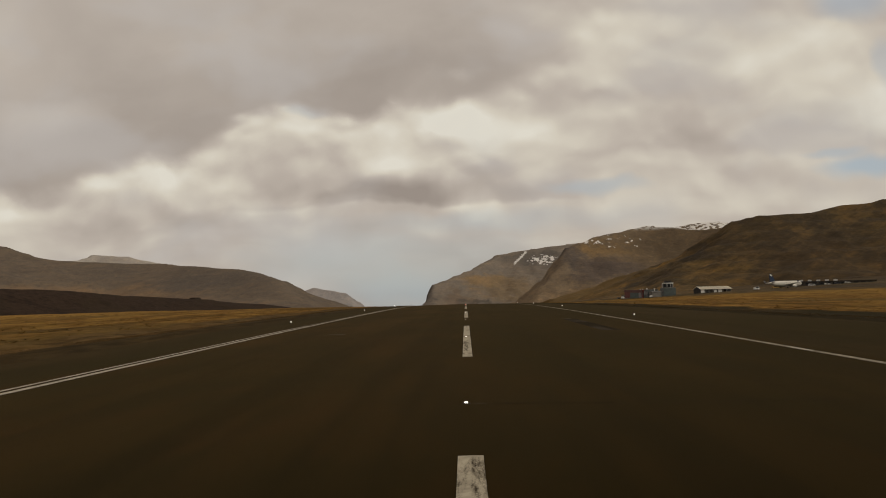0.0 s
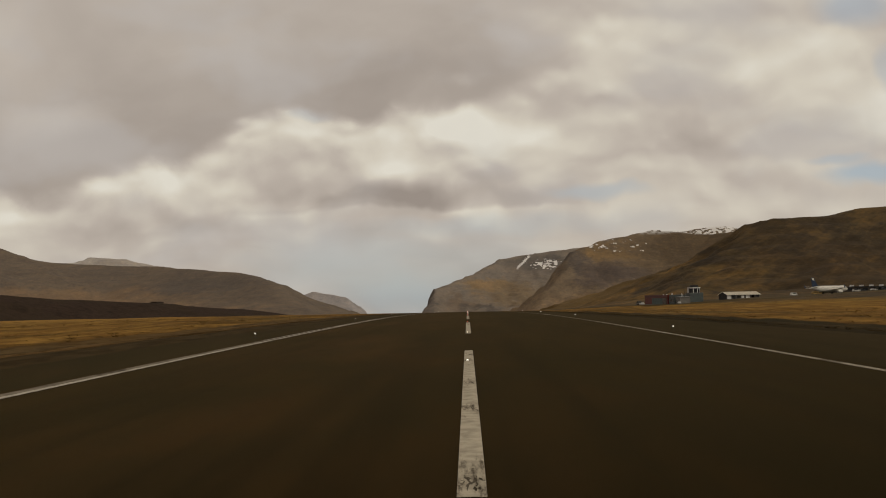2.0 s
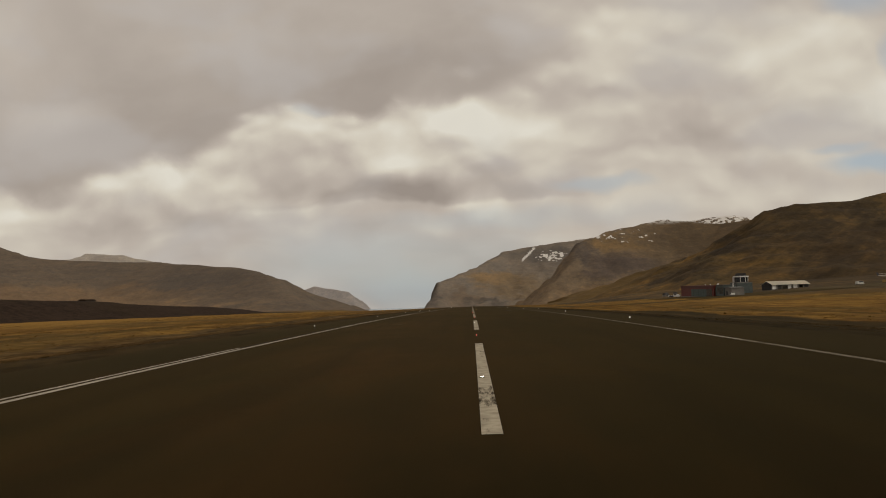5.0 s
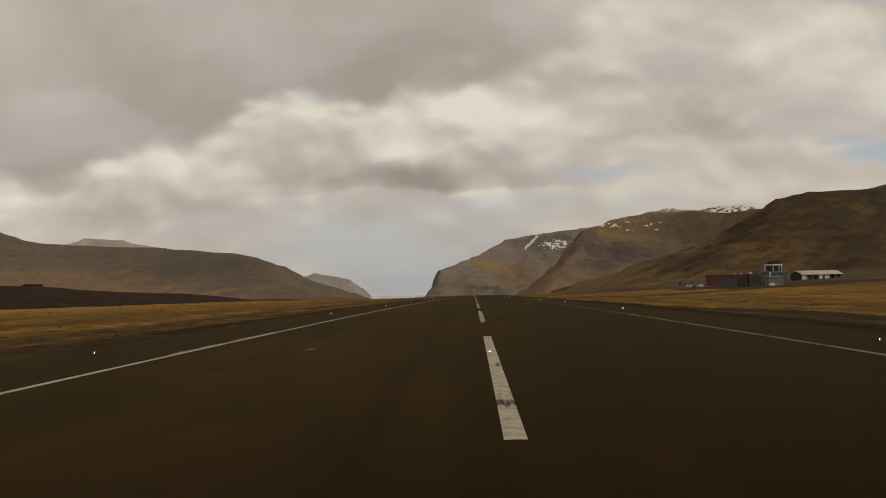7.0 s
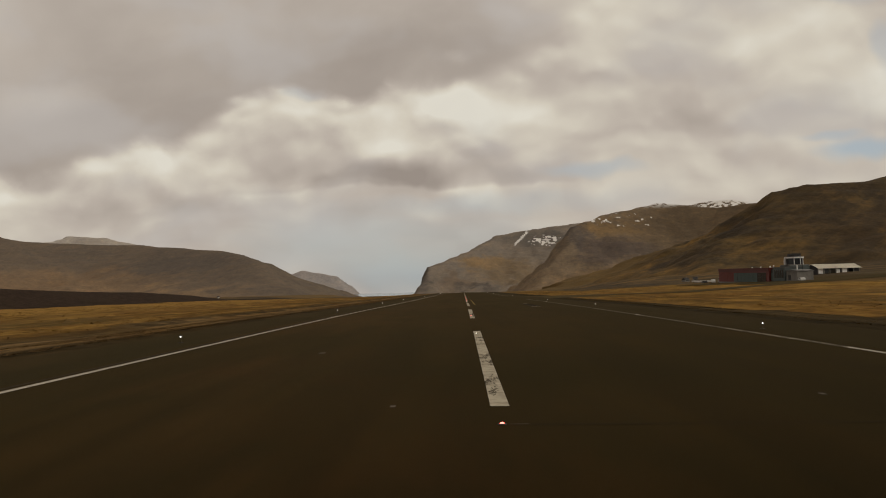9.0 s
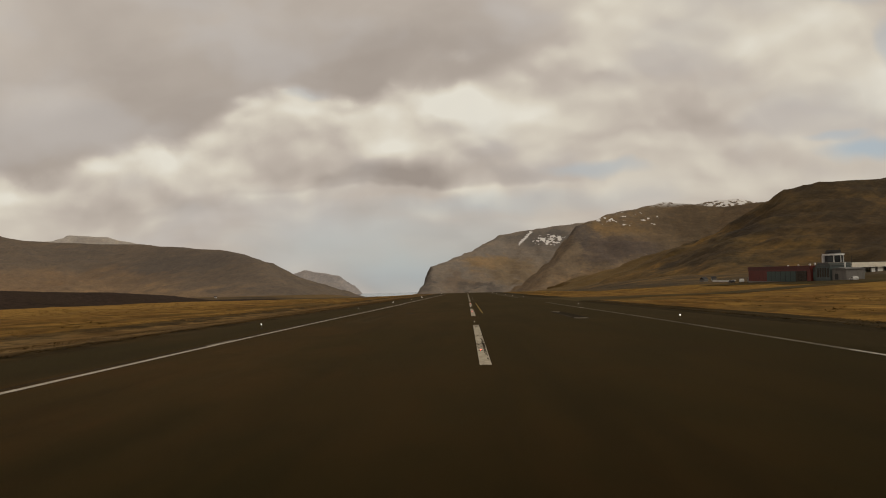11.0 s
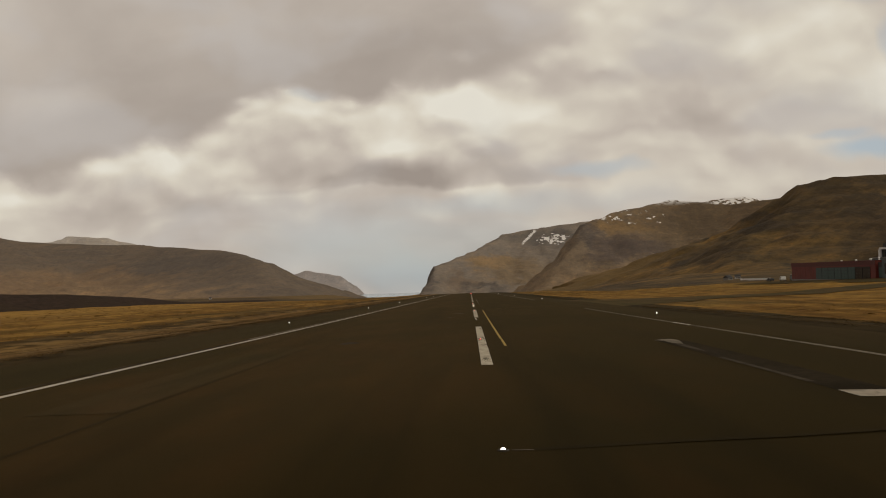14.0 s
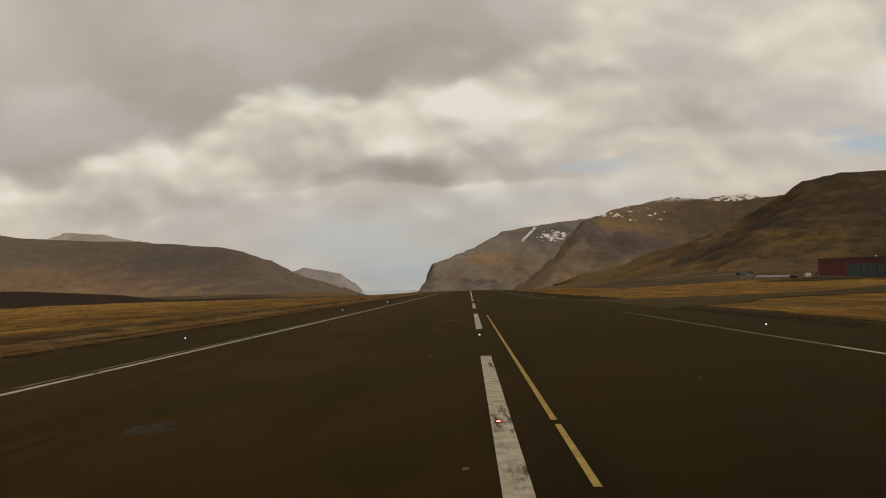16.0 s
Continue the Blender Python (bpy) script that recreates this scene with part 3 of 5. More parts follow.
def spline(s):
    u = np.clip((s + 60) / 60, 0, len(LEVELS) - 1.001)
    i = u.astype(int)
    f = u - i
    v = np.concatenate([[2 * LEVELS[0] - LEVELS[1]], LEVELS, [2 * LEVELS[-1] - LEVELS[-2]]])
    a, b, c, d = v[i], v[i + 1], v[i + 2], v[i + 3]
    return 0.5 * (2 * b + (c - a) * f + (2 * a - 5 * b + 4 * c - d) * f * f + (3 * b - a - 3 * c + d) * f ** 3)


FINE_Z = spline(FINE)
RUNWAY_END, HALF, SHOULDER_OUT, CAMBER = 1010.0, 15.6, 21.8, 0.012


def east_out(y):
    """Outer edge of the eastern shoulder, wider by the turning pad."""
    return np.interp(y, [-400, 50, 110, 190, 240], [31.5, 30.5, 27.6, 23.2, SHOULDER_OUT])


def level(y):
    """The runway's crown along its length."""
    return np.interp(y, FINE, FINE_Z)


def smooth(v, lo, hi):
    u = np.clip((v - lo) / (hi - lo), 0, 1)
    return u * u * (3 - 2 * u)


def land(x, y):
    """Height of the ground sheet, for arrays."""
    x, y = np.asarray(x, float), np.asarray(y, float)
    past = np.maximum(y - 1000, 0)
    right = smooth(x, 60 + 0.03 * past, 330 + 0.05 * past)
    left = smooth(-x, 100 + 0.08 * past, 350 + 0.08 * past)
    z = level(y) - past * (0.046 - 0.041 * right - 0.0285 * left)
    ax = np.abs(x) - np.where(x > 0, east_out(y) - SHOULDER_OUT, 0)
    z = z - CAMBER * np.minimum(ax, 22) - 0.12 * (ax < 22.3)
    # shallow ditch beside the shoulder, then rough grass
    dug = 1 - (x > 0) * smooth(y, 425, 455) * (1 - smooth(y, 570, 600))
    z = z + dug * (0.10 * np.exp(-((ax - 23.4) / 0.9) ** 2) - 0.30 * np.exp(-((ax - 31) / 3.0) ** 2))
    # the far end falls away to the west
    z = z - 1.4 * smooth(-x, 28, 75) * smooth(y, 640, 900)
    # apron side climbs, gently at first
    z = z + (0.045 * np.clip(x - 75, 0, 190) + 0.05 * np.maximum(x - 265, 0)) * smooth(y, -200, 420)
    # earth bank on the other side, with a ditch at its foot
    z = z - 0.7 * np.exp(-((x + 153) / 4.0) ** 2) * smooth(1200 - y, 0, 300)
    rise = np.interp(y, [-300, 293, 351, 404, 441, 490, 545, 560, 581, 612, 687, 733, 772, 795, 815, 1000, 1280], [10, 10.5, 10.5, 9.3, 9.3, 9.0, 8.6, 7.7, 7.3, 6.7, 5.8, 5.1, 4.4, 3.0, 0.9, 0.5, 0.0])
    z = z + rise * smooth(-x, 152, 182) * (1 - 0.75 * smooth(-x, 200, 330))
    return z


def land_at(x, y):
    return float(land(np.array([x]), np.array([y]))[0])


def sheet(name, xs, ys, zs, materials, pick=None, kind="structure", label="", category="", smooth_shade=True):
    """A grid of quads; zs has one row for each y."""
    nx, ny = len(xs), len(ys)
    X, Y = np.meshgrid(xs, ys)
    verts = np.stack([X.ravel(), Y.ravel(), zs.ravel()], 1)
    i = (np.arange(ny - 1)[:, None] * nx + np.arange(nx - 1)[None, :]).ravel()
    faces = np.stack([i, i + 1, i + nx + 1, i + nx], 1)
    me = bpy.data.meshes.new(name)
    me.from_pydata(verts.tolist(), [], faces.tolist())
    for mat in materials:
        me.materials.append(mat)
    if pick is not None:
        me.polygons.foreach_set("material_index", pick.ravel().astype(np.int32))
    me.polygons.foreach_set("use_smooth", np.full(len(faces), smooth_shade))
    ob = new(name, me)
    return tagged(ob, label=label, category=category, kind=kind)


def rough(X, Y, size, octaves=4):
    """Fractal noise over two arrays."""
    out = np.empty(X.size)
    for k, (a, b) in enumerate(zip(X.ravel().tolist(), Y.ravel().tolist())):
        out[k] = noise.fractal((a / size, b / size, 3.7), 1.0, 2.0, octaves)
    return out.reshape(X.shape)


def spaced(stops):
    """Grid lines from (start, step) pairs, the last pair being the end."""
    out = []
    for (a, step), (b, _) in zip(stops, stops[1:]):
        out += list(np.arange(a, b - 1e-6, step))
    return np.array(out + [stops[-1][0]])


def bezier(p, q, r, s, n=14):
    out = []
    for i in range(n + 1):
        t = i / n
        out.append(tuple((1 - t) ** 3 * a + 3 * t * (1 - t) ** 2 * b + 3 * t * t * (1 - t) * c + t ** 3 * d for a, b, c, d in zip(p, q, r, s)))
    return out


centre = bezier((20, 494), (45, 505), (75, 535), (115, 553), 12) + bezier((125, 556), (150, 562), (175, 566), (205, 570), 8)

gx = spaced([(-4900, 350), (-1400, 90), (-500, 25), (-250, 8), (-130, 5), (-60, 2), (-20, 10), (20, 2), (80, 5), (300, 15), (600, 60), (1400, 350), (4900, 0)])
gy = spaced([(-1500, 150), (-300, 40), (-60, 6), (900, 12), (1200, 40), (2000, 90), (4900, 0)])
GX, GY = np.meshgrid(gx, gy)
GZ = land(GX, GY)
GA = np.abs(GX) - np.where(GX > 0, east_out(GY) - SHOULDER_OUT, 0)
off = smooth(GA, 22.5, 30) * (GY < 2500)
GZ = GZ + off * (0.16 * rough(GX, GY, 6.0) + 0.35 * rough(GX, GY, 45.0) * smooth(np.abs(GX), 30, 90))
calm = np.full(GX.shape, 1e9)
for p, q in zip(centre, centre[1:]):
    d = np.array(q) - np.array(p)
    t = np.clip(((GX - p[0]) * d[0] + (GY - p[1]) * d[1]) / max(d @ d, 1e-6), 0, 1)
    calm = np.minimum(calm, np.hypot(GX - p[0] - t * d[0], GY - p[1] - t * d[1]))
GZ = np.where(smooth(calm, 24, 40) < 1, land(GX, GY) * (1 - smooth(calm, 24, 40)) + GZ * smooth(calm, 24, 40), GZ)
# which stretch of the sheet bears what: grass, dark bank, heath
cx, cy = (GX[:-1, :-1] + GX[1:, 1:]) / 2, (GY[:-1, :-1] + GY[1:, 1:]) / 2
pick = np.zeros(cx.shape)
fray = 22 * rough(cx, cy, 40.0)
pick[(cy > 1060 + fray) | (cx < -420) | (cx > 150 + fray) | ((cy > 760) & (np.abs(cx) > 75))] = 2
pick[(cx < -152) & (cx > -330) & (cy < 840)] = 1
pick[(cx < -152) & (cx > -190) & (cy < 1200)] = 1
ground = sheet("ground", gx, gy, GZ, [AIRFIELD, EARTH, FELL_NEAR], pick, label="rough brown winter grassland round the airfield", category="ground")
ground.data.attributes.new("east", "FLOAT", "POINT").data.foreach_set("value", (smooth(GX, -5, 5) * (1 - 0.22 * smooth(GY, 175, 235))).ravel().astype(np.float32))
ground.data.attributes.new("out", "FLOAT", "POINT").data.foreach_set("value", np.minimum(GA, 500.0).ravel().astype(np.float32))

sx, sy = np.array([-4900.0, -1500, 0, 1500, 4900]), np.array([1400.0, 3000, 4000, 4870])
sheet("sea", sx, sy, np.full((4, 5), -87.0), [SEA], label="pale grey-blue open sea below the fells", category="sea")

# ---- fells ----


def fell_mesh(name, crest, base, spread, cells, mat, label, seed=0.0, plateau=32.0, shelf=24.0, cap=(), back=2.6):
    """A fell whose crest runs through the points given (x, y, z); its sides fall to the base over spread times their height."""
    crest = np.array(crest, float)
    reach = spread * (crest[:, 2].max() - base)
    xs = np.linspace(crest[:, 0].min() - reach, crest[:, 0].max() + reach, cells[0])
    ys = np.linspace(crest[:, 1].min() - reach, min(crest[:, 1].max() + reach * 0.6, 4895), cells[1])
    X, Y = np.meshgrid(xs, ys)
    folds = rough(X + seed, Y, 260.0, 5)
    small = rough(X - seed, Y, 55.0, 4)
    best = np.full(X.shape, -1e9)
    for a, b in zip(crest, crest[1:]):
        d = b[:2] - a[:2]
        t = np.clip(((X - a[0]) * d[0] + (Y - a[1]) * d[1]) / (d @ d), 0, 1)
        top = a[2] + t * (b[2] - a[2])
        far = np.hypot(X - a[0] - t * d[0], Y - a[1] - t * d[1])
        tall = np.maximum(top - base, 1.0)
        far = far * np.where(Y > a[1] + t * d[1], back, 1.0)
        far = np.maximum(far - plateau, 0)
        u = np.clip(far / (spread * tall) * (1 + 0.38 * folds), 0, 8)
        w = np.clip(1 - u, 0, 1)
        fall = 0.5 * w ** 2.6 + 0.5 * w ** 1.25
        z = base + tall * fall - 40 * np.clip(u - 1, 0, 5) - 6 * (u >= 1)
        z = z + (small * 0.06 * tall + folds * 0.16 * tall) * np.minimum(u * 3, 1) * w
        best = np.maximum(best, z)
    if cap:
        best = np.minimum(best, np.interp(X + 22 * small + 26 * folds, [p[0] for p in cap], [p[1] for p in cap]))
    step = best / shelf
    part_up = step - np.floor(step)
    best = best + 0.28 * shelf * (smooth(part_up, 0.25, 0.75) - part_up) * np.clip((best - base) / 40, 0, 1)
    best = best + small * 1.6
    return sheet(name, xs, ys, best, [mat], label=label, category="mountain")


fell_mesh("mountain_east", [(247, 2450, -32), (365, 2300, 8), (460, 2150, 47), (535, 2000, 80), (622, 1930, 133), (659, 1913, 157), (700, 1860, 162), (786, 1900, 169), (930, 1950, 191), (1022, 1950, 203), (1300, 1950, 240), (1700, 1900, 260)],
          -22, 4.2, (200, 170), FELL_NEAR, "dark brown terraced fell above the airport buildings", 11.0,
          cap=((-150, -95), (60, -55), (247, -30), (365, 9), (460, 48), (535, 82), (615, 130), (652, 160), (700, 172), (2200, 420)))
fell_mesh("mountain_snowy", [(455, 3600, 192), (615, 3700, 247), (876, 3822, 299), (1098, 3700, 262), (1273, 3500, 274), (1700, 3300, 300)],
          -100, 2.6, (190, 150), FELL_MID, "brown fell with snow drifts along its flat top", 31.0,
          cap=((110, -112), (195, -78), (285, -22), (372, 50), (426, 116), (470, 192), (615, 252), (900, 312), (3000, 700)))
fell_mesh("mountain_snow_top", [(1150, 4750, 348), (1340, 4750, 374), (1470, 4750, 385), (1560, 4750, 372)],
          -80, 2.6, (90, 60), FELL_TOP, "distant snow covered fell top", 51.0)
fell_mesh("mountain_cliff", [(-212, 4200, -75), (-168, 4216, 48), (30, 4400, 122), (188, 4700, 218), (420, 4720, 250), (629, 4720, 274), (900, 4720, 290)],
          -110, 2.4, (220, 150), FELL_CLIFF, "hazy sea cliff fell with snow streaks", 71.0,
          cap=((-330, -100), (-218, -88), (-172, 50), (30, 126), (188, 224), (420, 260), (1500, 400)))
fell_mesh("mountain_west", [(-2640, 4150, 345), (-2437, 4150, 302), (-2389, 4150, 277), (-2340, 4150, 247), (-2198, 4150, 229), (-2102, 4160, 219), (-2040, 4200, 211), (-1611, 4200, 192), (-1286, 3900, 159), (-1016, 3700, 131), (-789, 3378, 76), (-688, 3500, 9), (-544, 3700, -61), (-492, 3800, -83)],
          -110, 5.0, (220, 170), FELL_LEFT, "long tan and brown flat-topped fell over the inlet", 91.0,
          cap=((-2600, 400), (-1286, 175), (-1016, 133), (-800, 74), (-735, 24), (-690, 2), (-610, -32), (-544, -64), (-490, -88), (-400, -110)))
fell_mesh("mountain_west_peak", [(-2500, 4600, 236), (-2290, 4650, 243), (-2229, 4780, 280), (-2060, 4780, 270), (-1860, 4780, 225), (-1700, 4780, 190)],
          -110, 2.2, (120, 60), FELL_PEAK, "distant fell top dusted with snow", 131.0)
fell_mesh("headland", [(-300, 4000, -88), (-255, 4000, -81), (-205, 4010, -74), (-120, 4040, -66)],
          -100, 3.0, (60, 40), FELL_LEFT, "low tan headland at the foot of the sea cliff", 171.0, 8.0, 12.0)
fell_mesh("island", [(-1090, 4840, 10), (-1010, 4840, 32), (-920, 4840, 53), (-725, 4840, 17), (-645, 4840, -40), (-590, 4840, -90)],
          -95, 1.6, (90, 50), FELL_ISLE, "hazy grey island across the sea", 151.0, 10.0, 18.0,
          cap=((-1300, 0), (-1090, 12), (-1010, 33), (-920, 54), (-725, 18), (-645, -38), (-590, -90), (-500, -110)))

# ---- runway ----


def strip(x0, x1, y0, y1, up, columns=None):
    """A strip of pavement or paint that follows the runway's crown and camber."""
    ys = np.unique(np.concatenate([[y0, y1], FINE[(FINE > y0) & (FINE < y1)]]))
    xs = np.array(columns if columns else [x0, x1])
    bm = bmesh.new()
    rows = [[bm.verts.new((x, y, level(y) - CAMBER * abs(x) + up)) for x in xs] for y in ys]
    for a, b in zip(rows, rows[1:]):
        for i in range(len(xs) - 1):
            bm.faces.new((a[i], a[i + 1], b[i + 1], b[i]))
    return bm


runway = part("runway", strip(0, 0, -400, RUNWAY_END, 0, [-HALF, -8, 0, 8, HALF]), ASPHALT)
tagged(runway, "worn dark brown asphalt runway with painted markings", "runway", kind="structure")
for side in ("west", "east"):
    bm = strip(-SHOULDER_OUT, -HALF, -400, RUNWAY_END, -0.012) if side == "west" else strip(HALF, SHOULDER_OUT, -400, RUNWAY_END, -0.012)
    for v in bm.verts:
        if v.co.x > HALF + 1:
            v.co.x = float(east_out(v.co.y))
    tagged(part("pavement_shoulder_" + side, bm, SHOULDER), "dark asphalt runway shoulder beside the grass", "runway shoulder", kind="structure")

for k in range(-7, 20):  # the last one ends short of the threshold bars
    part("centre_stripe", strip(-0.225, 0.190, 50 * k - 30, 50 * k, 0.008, [-0.225, 0, 0.190]), WHITE_PAINT, runway, "worn white centreline stripe")
for i in range(12):
    x = (1.2 + 2.3 * (i // 2) + 0.9) * (1 if i % 2 else -1)
    part("threshold_bar", strip(x - 0.9, x + 0.9, 972, 1002, 0.008), WHITE_PAINT, runway, "white threshold bar")
# rubber and dirt ground into the stripes
for x0, x1, y0, y1 in ((-0.225, 0.12, 22.5, 31.0), (-0.225, 0.19, 70.2, 71.4), (-0.20, 0.19, 96.6, 97.4), (-0.16, 0.15, 93.6, 94.4), (-0.06, 0.19, 140.8, 144.2), (-0.225, 0.19, 145.6, 146.6),
                       (-0.04, 0.19, 232.6, 234.2), (0.02, 0.19, 322.0, 336.0), (-0.20, 0.08, 346.8, 349.0), (-0.20, 0.19, 370.8, 373.6), (-0.225, 0.10, 271.5, 273.5), (-0.05, 0.19, 395.0, 397.5)):
    rnd, bm = random.Random(int(y0 * 10)), bmesh.new()
    for _ in range(int(20 + 7 * (y1 - y0))):
        w, n = rnd.uniform(0.008, 0.035), rnd.uniform(0.05, 0.22) * (1 + 0.3 * (y1 - y0))
        cx, cy, lean = rnd.triangular(x0 + w, x1 - w), rnd.triangular(y0, y1), rnd.uniform(-0.03, 0.03)
        ring = [(cx - w, cy), (cx + lean, cy - n / 2), (cx + w, cy + 0.1 * n), (cx - lean, cy + n / 2)]
        bm.faces.new([bm.verts.new((px, py, float(level(py)) - CAMBER * abs(px) + 0.012)) for px, py in ring])
    part("rubber_mark", bm, RUBBED_PAINT, runway, "black rubber ground into the stripe")
# side lines, broken where a taxiway joins
for a, b in ((-400, -100), (-100, 100), (100, 300), (300, 500), (500, 700), (700, 1005)):
    part("side_stripe", strip(-14.66, -14.34, a, b, 0.008), EDGE_PAINT, runway, "white side stripe")
for a, b, mat, label in ((-400, 62, EDGE_PAINT, "thin white outer side line"), (62, 118, GREY_PAINT, "greyed outer side line"), (118, 205, EDGE_PAINT, "thin white outer side line"), (205, 394, DUSTY_PAINT, "thin dusty side line"), (394, 440, GREY_PAINT, "greyed outer side line"), (440, 1005, FAINT_PAINT, "thin faded side line")):
    part("side_stripe", strip(-15.15, -14.95, a, b, 0.008), mat, runway, label)
for a, b in ((78, 116), (148, 156), (243, 262), (336, 341)):
    part("repainted_length", strip(-14.94, -14.67, a, b, 0.010), GREY_PAINT, runway, "greyed white paint between the side lines")
for a, b, mat, label in ((-400, -100, PALE_PAINT, "pale worn side stripe"), (-100, 152, PALE_PAINT, "pale worn side stripe"), (152, 300, GREY_PAINT, "greyed white side stripe"),
                         (300, 449, DIM_PAINT, "dim grey side stripe"), (532, 760, GREY_PAINT, "greyed white side stripe"), (760, 1005, GREY_PAINT, "greyed white side stripe")):
    part("side_stripe", strip(14.44, 14.80, a, b, 0.008), mat, runway, label)
for x, wide, a, b, mat, label in ((-11.4, 2.4, 41, 64, BLACKED, "blacked-out touchdown zone bar"), (9.05, 1.3, 41, 64, GHOST_PAINT, "faded touchdown zone bar"),
                                  (-11.4, 2.4, 361, 383.5, SEALED, "blacked-out touchdown zone bar"), (8.5, 1.4, 361, 381.8, GHOST_PAINT, "faded touchdown zone bar")):
    part("touchdown_bar", strip(x, x + wide, a, b, 0.008), mat, runway, label)
for x0, x1, y0, y1 in ((8.5, 9.7, 361.0, 362.2), (9.05, 9.9, 63.4, 64), (9.05, 10.35, 55.5, 61.0), (9.05, 9.8, 41.0, 46.5), (8.5, 8.75, 364, 372)):
    part("bar_end", strip(x0, x1, y0, y1, 0.011), DUSTY_PAINT if y1 - y0 > 1.5 else PALE_PAINT if y0 > 300 else DIM_PAINT, runway, "whiter end of a touchdown bar")
# the far end of one bar still shows its white, fading back along its edge
for mat, outline in ((GREY_PAINT, ((8.45, 382.0), (9.0, 381.5), (9.66, 381.75), (9.55, 382.8), (9.0, 382.65))), (DIM_PAINT, ((8.85, 381.55), (8.80, 379.9), (9.20, 379.3), (9.62, 381.7), (9.05, 381.45))),
                     (DUSTY_PAINT, ((8.80, 379.85), (8.74, 377.0), (8.90, 374.5), (9.08, 376.6), (9.18, 379.25)))):
    bm = bmesh.new()
    bm.faces.new([bm.verts.new((px, py, float(level(py)) - CAMBER * px + 0.012)) for px, py in outline])
    bm.normal_update()
    if bm.faces[:][0].normal.z < 0:
        bmesh.ops.reverse_faces(bm, faces=bm.faces[:])
    part("bar_end", bm, mat, runway, "whiter end of a touchdown bar")
bm = bmesh.new()
bm.faces.new([bm.verts.new((-7.12 + 0.50 * math.cos(a), 385.15 + 0.95 * math.sin(a), float(level(385.15)) - CAMBER * 7.12 + 0.010)) for a in np.linspace(0, 6.283, 15)[:-1]])
part("worn_patch", bm, DUSTY_PAINT, runway, "pale worn patch in the asphalt")
for x, y in ((-2.7, 434.5), (-10.4, 476), (-9.9, 42.6)):
    part("cross_tick", strip(x, x + 1.4, y, y + 0.5, 0.008), FAINT_PAINT, runway, "faded white cross mark")
for y0, y1 in ((-60, -54), (21.4, 23.9), (70, 74), (118, 121.5), (200, 217), (280.6, 285.3), (322, 325), (398, 403), (560, 566), (640, 652)):
    part("repainted_length", strip(14.49, 14.71, y0, y1, 0.012), EDGE_PAINT, runway, "whiter repainted length of the side stripe")


def lamp_y(k):
    """How far along the centre light with this number lies."""
    return 5.9 + 29.13 * k + {0: 0.2, 1: -0.6, 2: -0.7, 4: -0.4, 9: -0.4, 12: -0.4}.get(k, 0.0)


# joints between the paving lanes
for y0, y1 in ((318, 334), (334, 352), (352, 386)):
    part("lane_joint", strip(-8.95, -8.84, y0, y1, 0.005), SEALED if y0 < 350 else TAR, runway, "dark joint between paving lanes")
# saw cuts for the light cables, sealed with tar
for k in range(0, 32):
    y = lamp_y(k)
    # the lamp's glare along the cut, painted as a pale strip
    part("lamp_glare", strip(0.06, 0.42, y - 0.02, y + 0.02, 0.012), FAINT_PAINT, runway, "pale streak painted as lamp glare")
    wide, lean = (0.13, 0.22) if k == 12 else (0.09, random.Random(k).uniform(-0.05, 0.05))
    bm = strip(0.45, 7.0, y - wide, y + wide, 0.004, [0.45, 3, 5, 7]) if k == 12 else strip(0.45, 17.0, y - wide, y + wide, 0.004, [0.45, 3, 6, 9, 12, 15, 17])
    for v in bm.verts:
        v.co.y += lean * v.co.x + 0.05 * math.sin(v.co.x * 1.1 + k)
    part("tar_seam", bm, TAR, runway, "black tar cable seam")


def curve_line(points, wide, up, material_, parent, name, label, on_runway=True):
    """A painted line of constant width along a flat curve."""
    bm = bmesh.new()
    rows = []
    for i, (x, y) in enumerate(points):
        a, b = points[max(i - 1, 0)], points[min(i + 1, len(points) - 1)]
        d = Vector((b[0] - a[0], b[1] - a[1])).normalized()
        n = Vector((d.y, -d.x)) * wide / 2
        rows.append([bm.verts.new((x + s * n.x, y + s * n.y, surface(x + s * n.x, y + s * n.y) + up)) for s in (-1, 1)])
    for a, b in zip(rows, rows[1:]):
        bm.faces.new((a[0], a[1], b[1], b[0]))
    return part(name, bm, material_, parent, label)


def surface(x, y):
    """Top of the pavement."""
    if abs(x) <= SHOULDER_OUT:
        return float(level(y)) - CAMBER * abs(x)
    return land_at(x, y) + 0.09


lead = [(1.025, y) for y in (384.85, *np.arange(390.3, 446, 5))]
turnoff = bezier((1.3, 447), (2.6, 454), (9, 468), (21, 482)) + bezier((24, 485), (45, 505), (70, 535), (110, 555))
curve_line([(1.04, y) for y in (379.5, 382, 384.35)], 0.12, 0.009, YELLOW_PAINT, runway, "lead_line", "yellow taxi line")
curve_line(lead, 0.125, 0.009, YELLOW_PAINT, runway, "lead_line", "yellow taxi line")
curve_line(turnoff, 0.15, 0.009, DULL_YELLOW, runway, "lead_line", "faded yellow taxi line")
curve_line([(1.0, y) for y in np.arange(498, 560, 5)], 0.11, 0.009, GREY_PAINT, runway, "lead_line", "faded pale taxi line")

# taxiway from the runway to the apron
taxi = bmesh.new()
rows = []
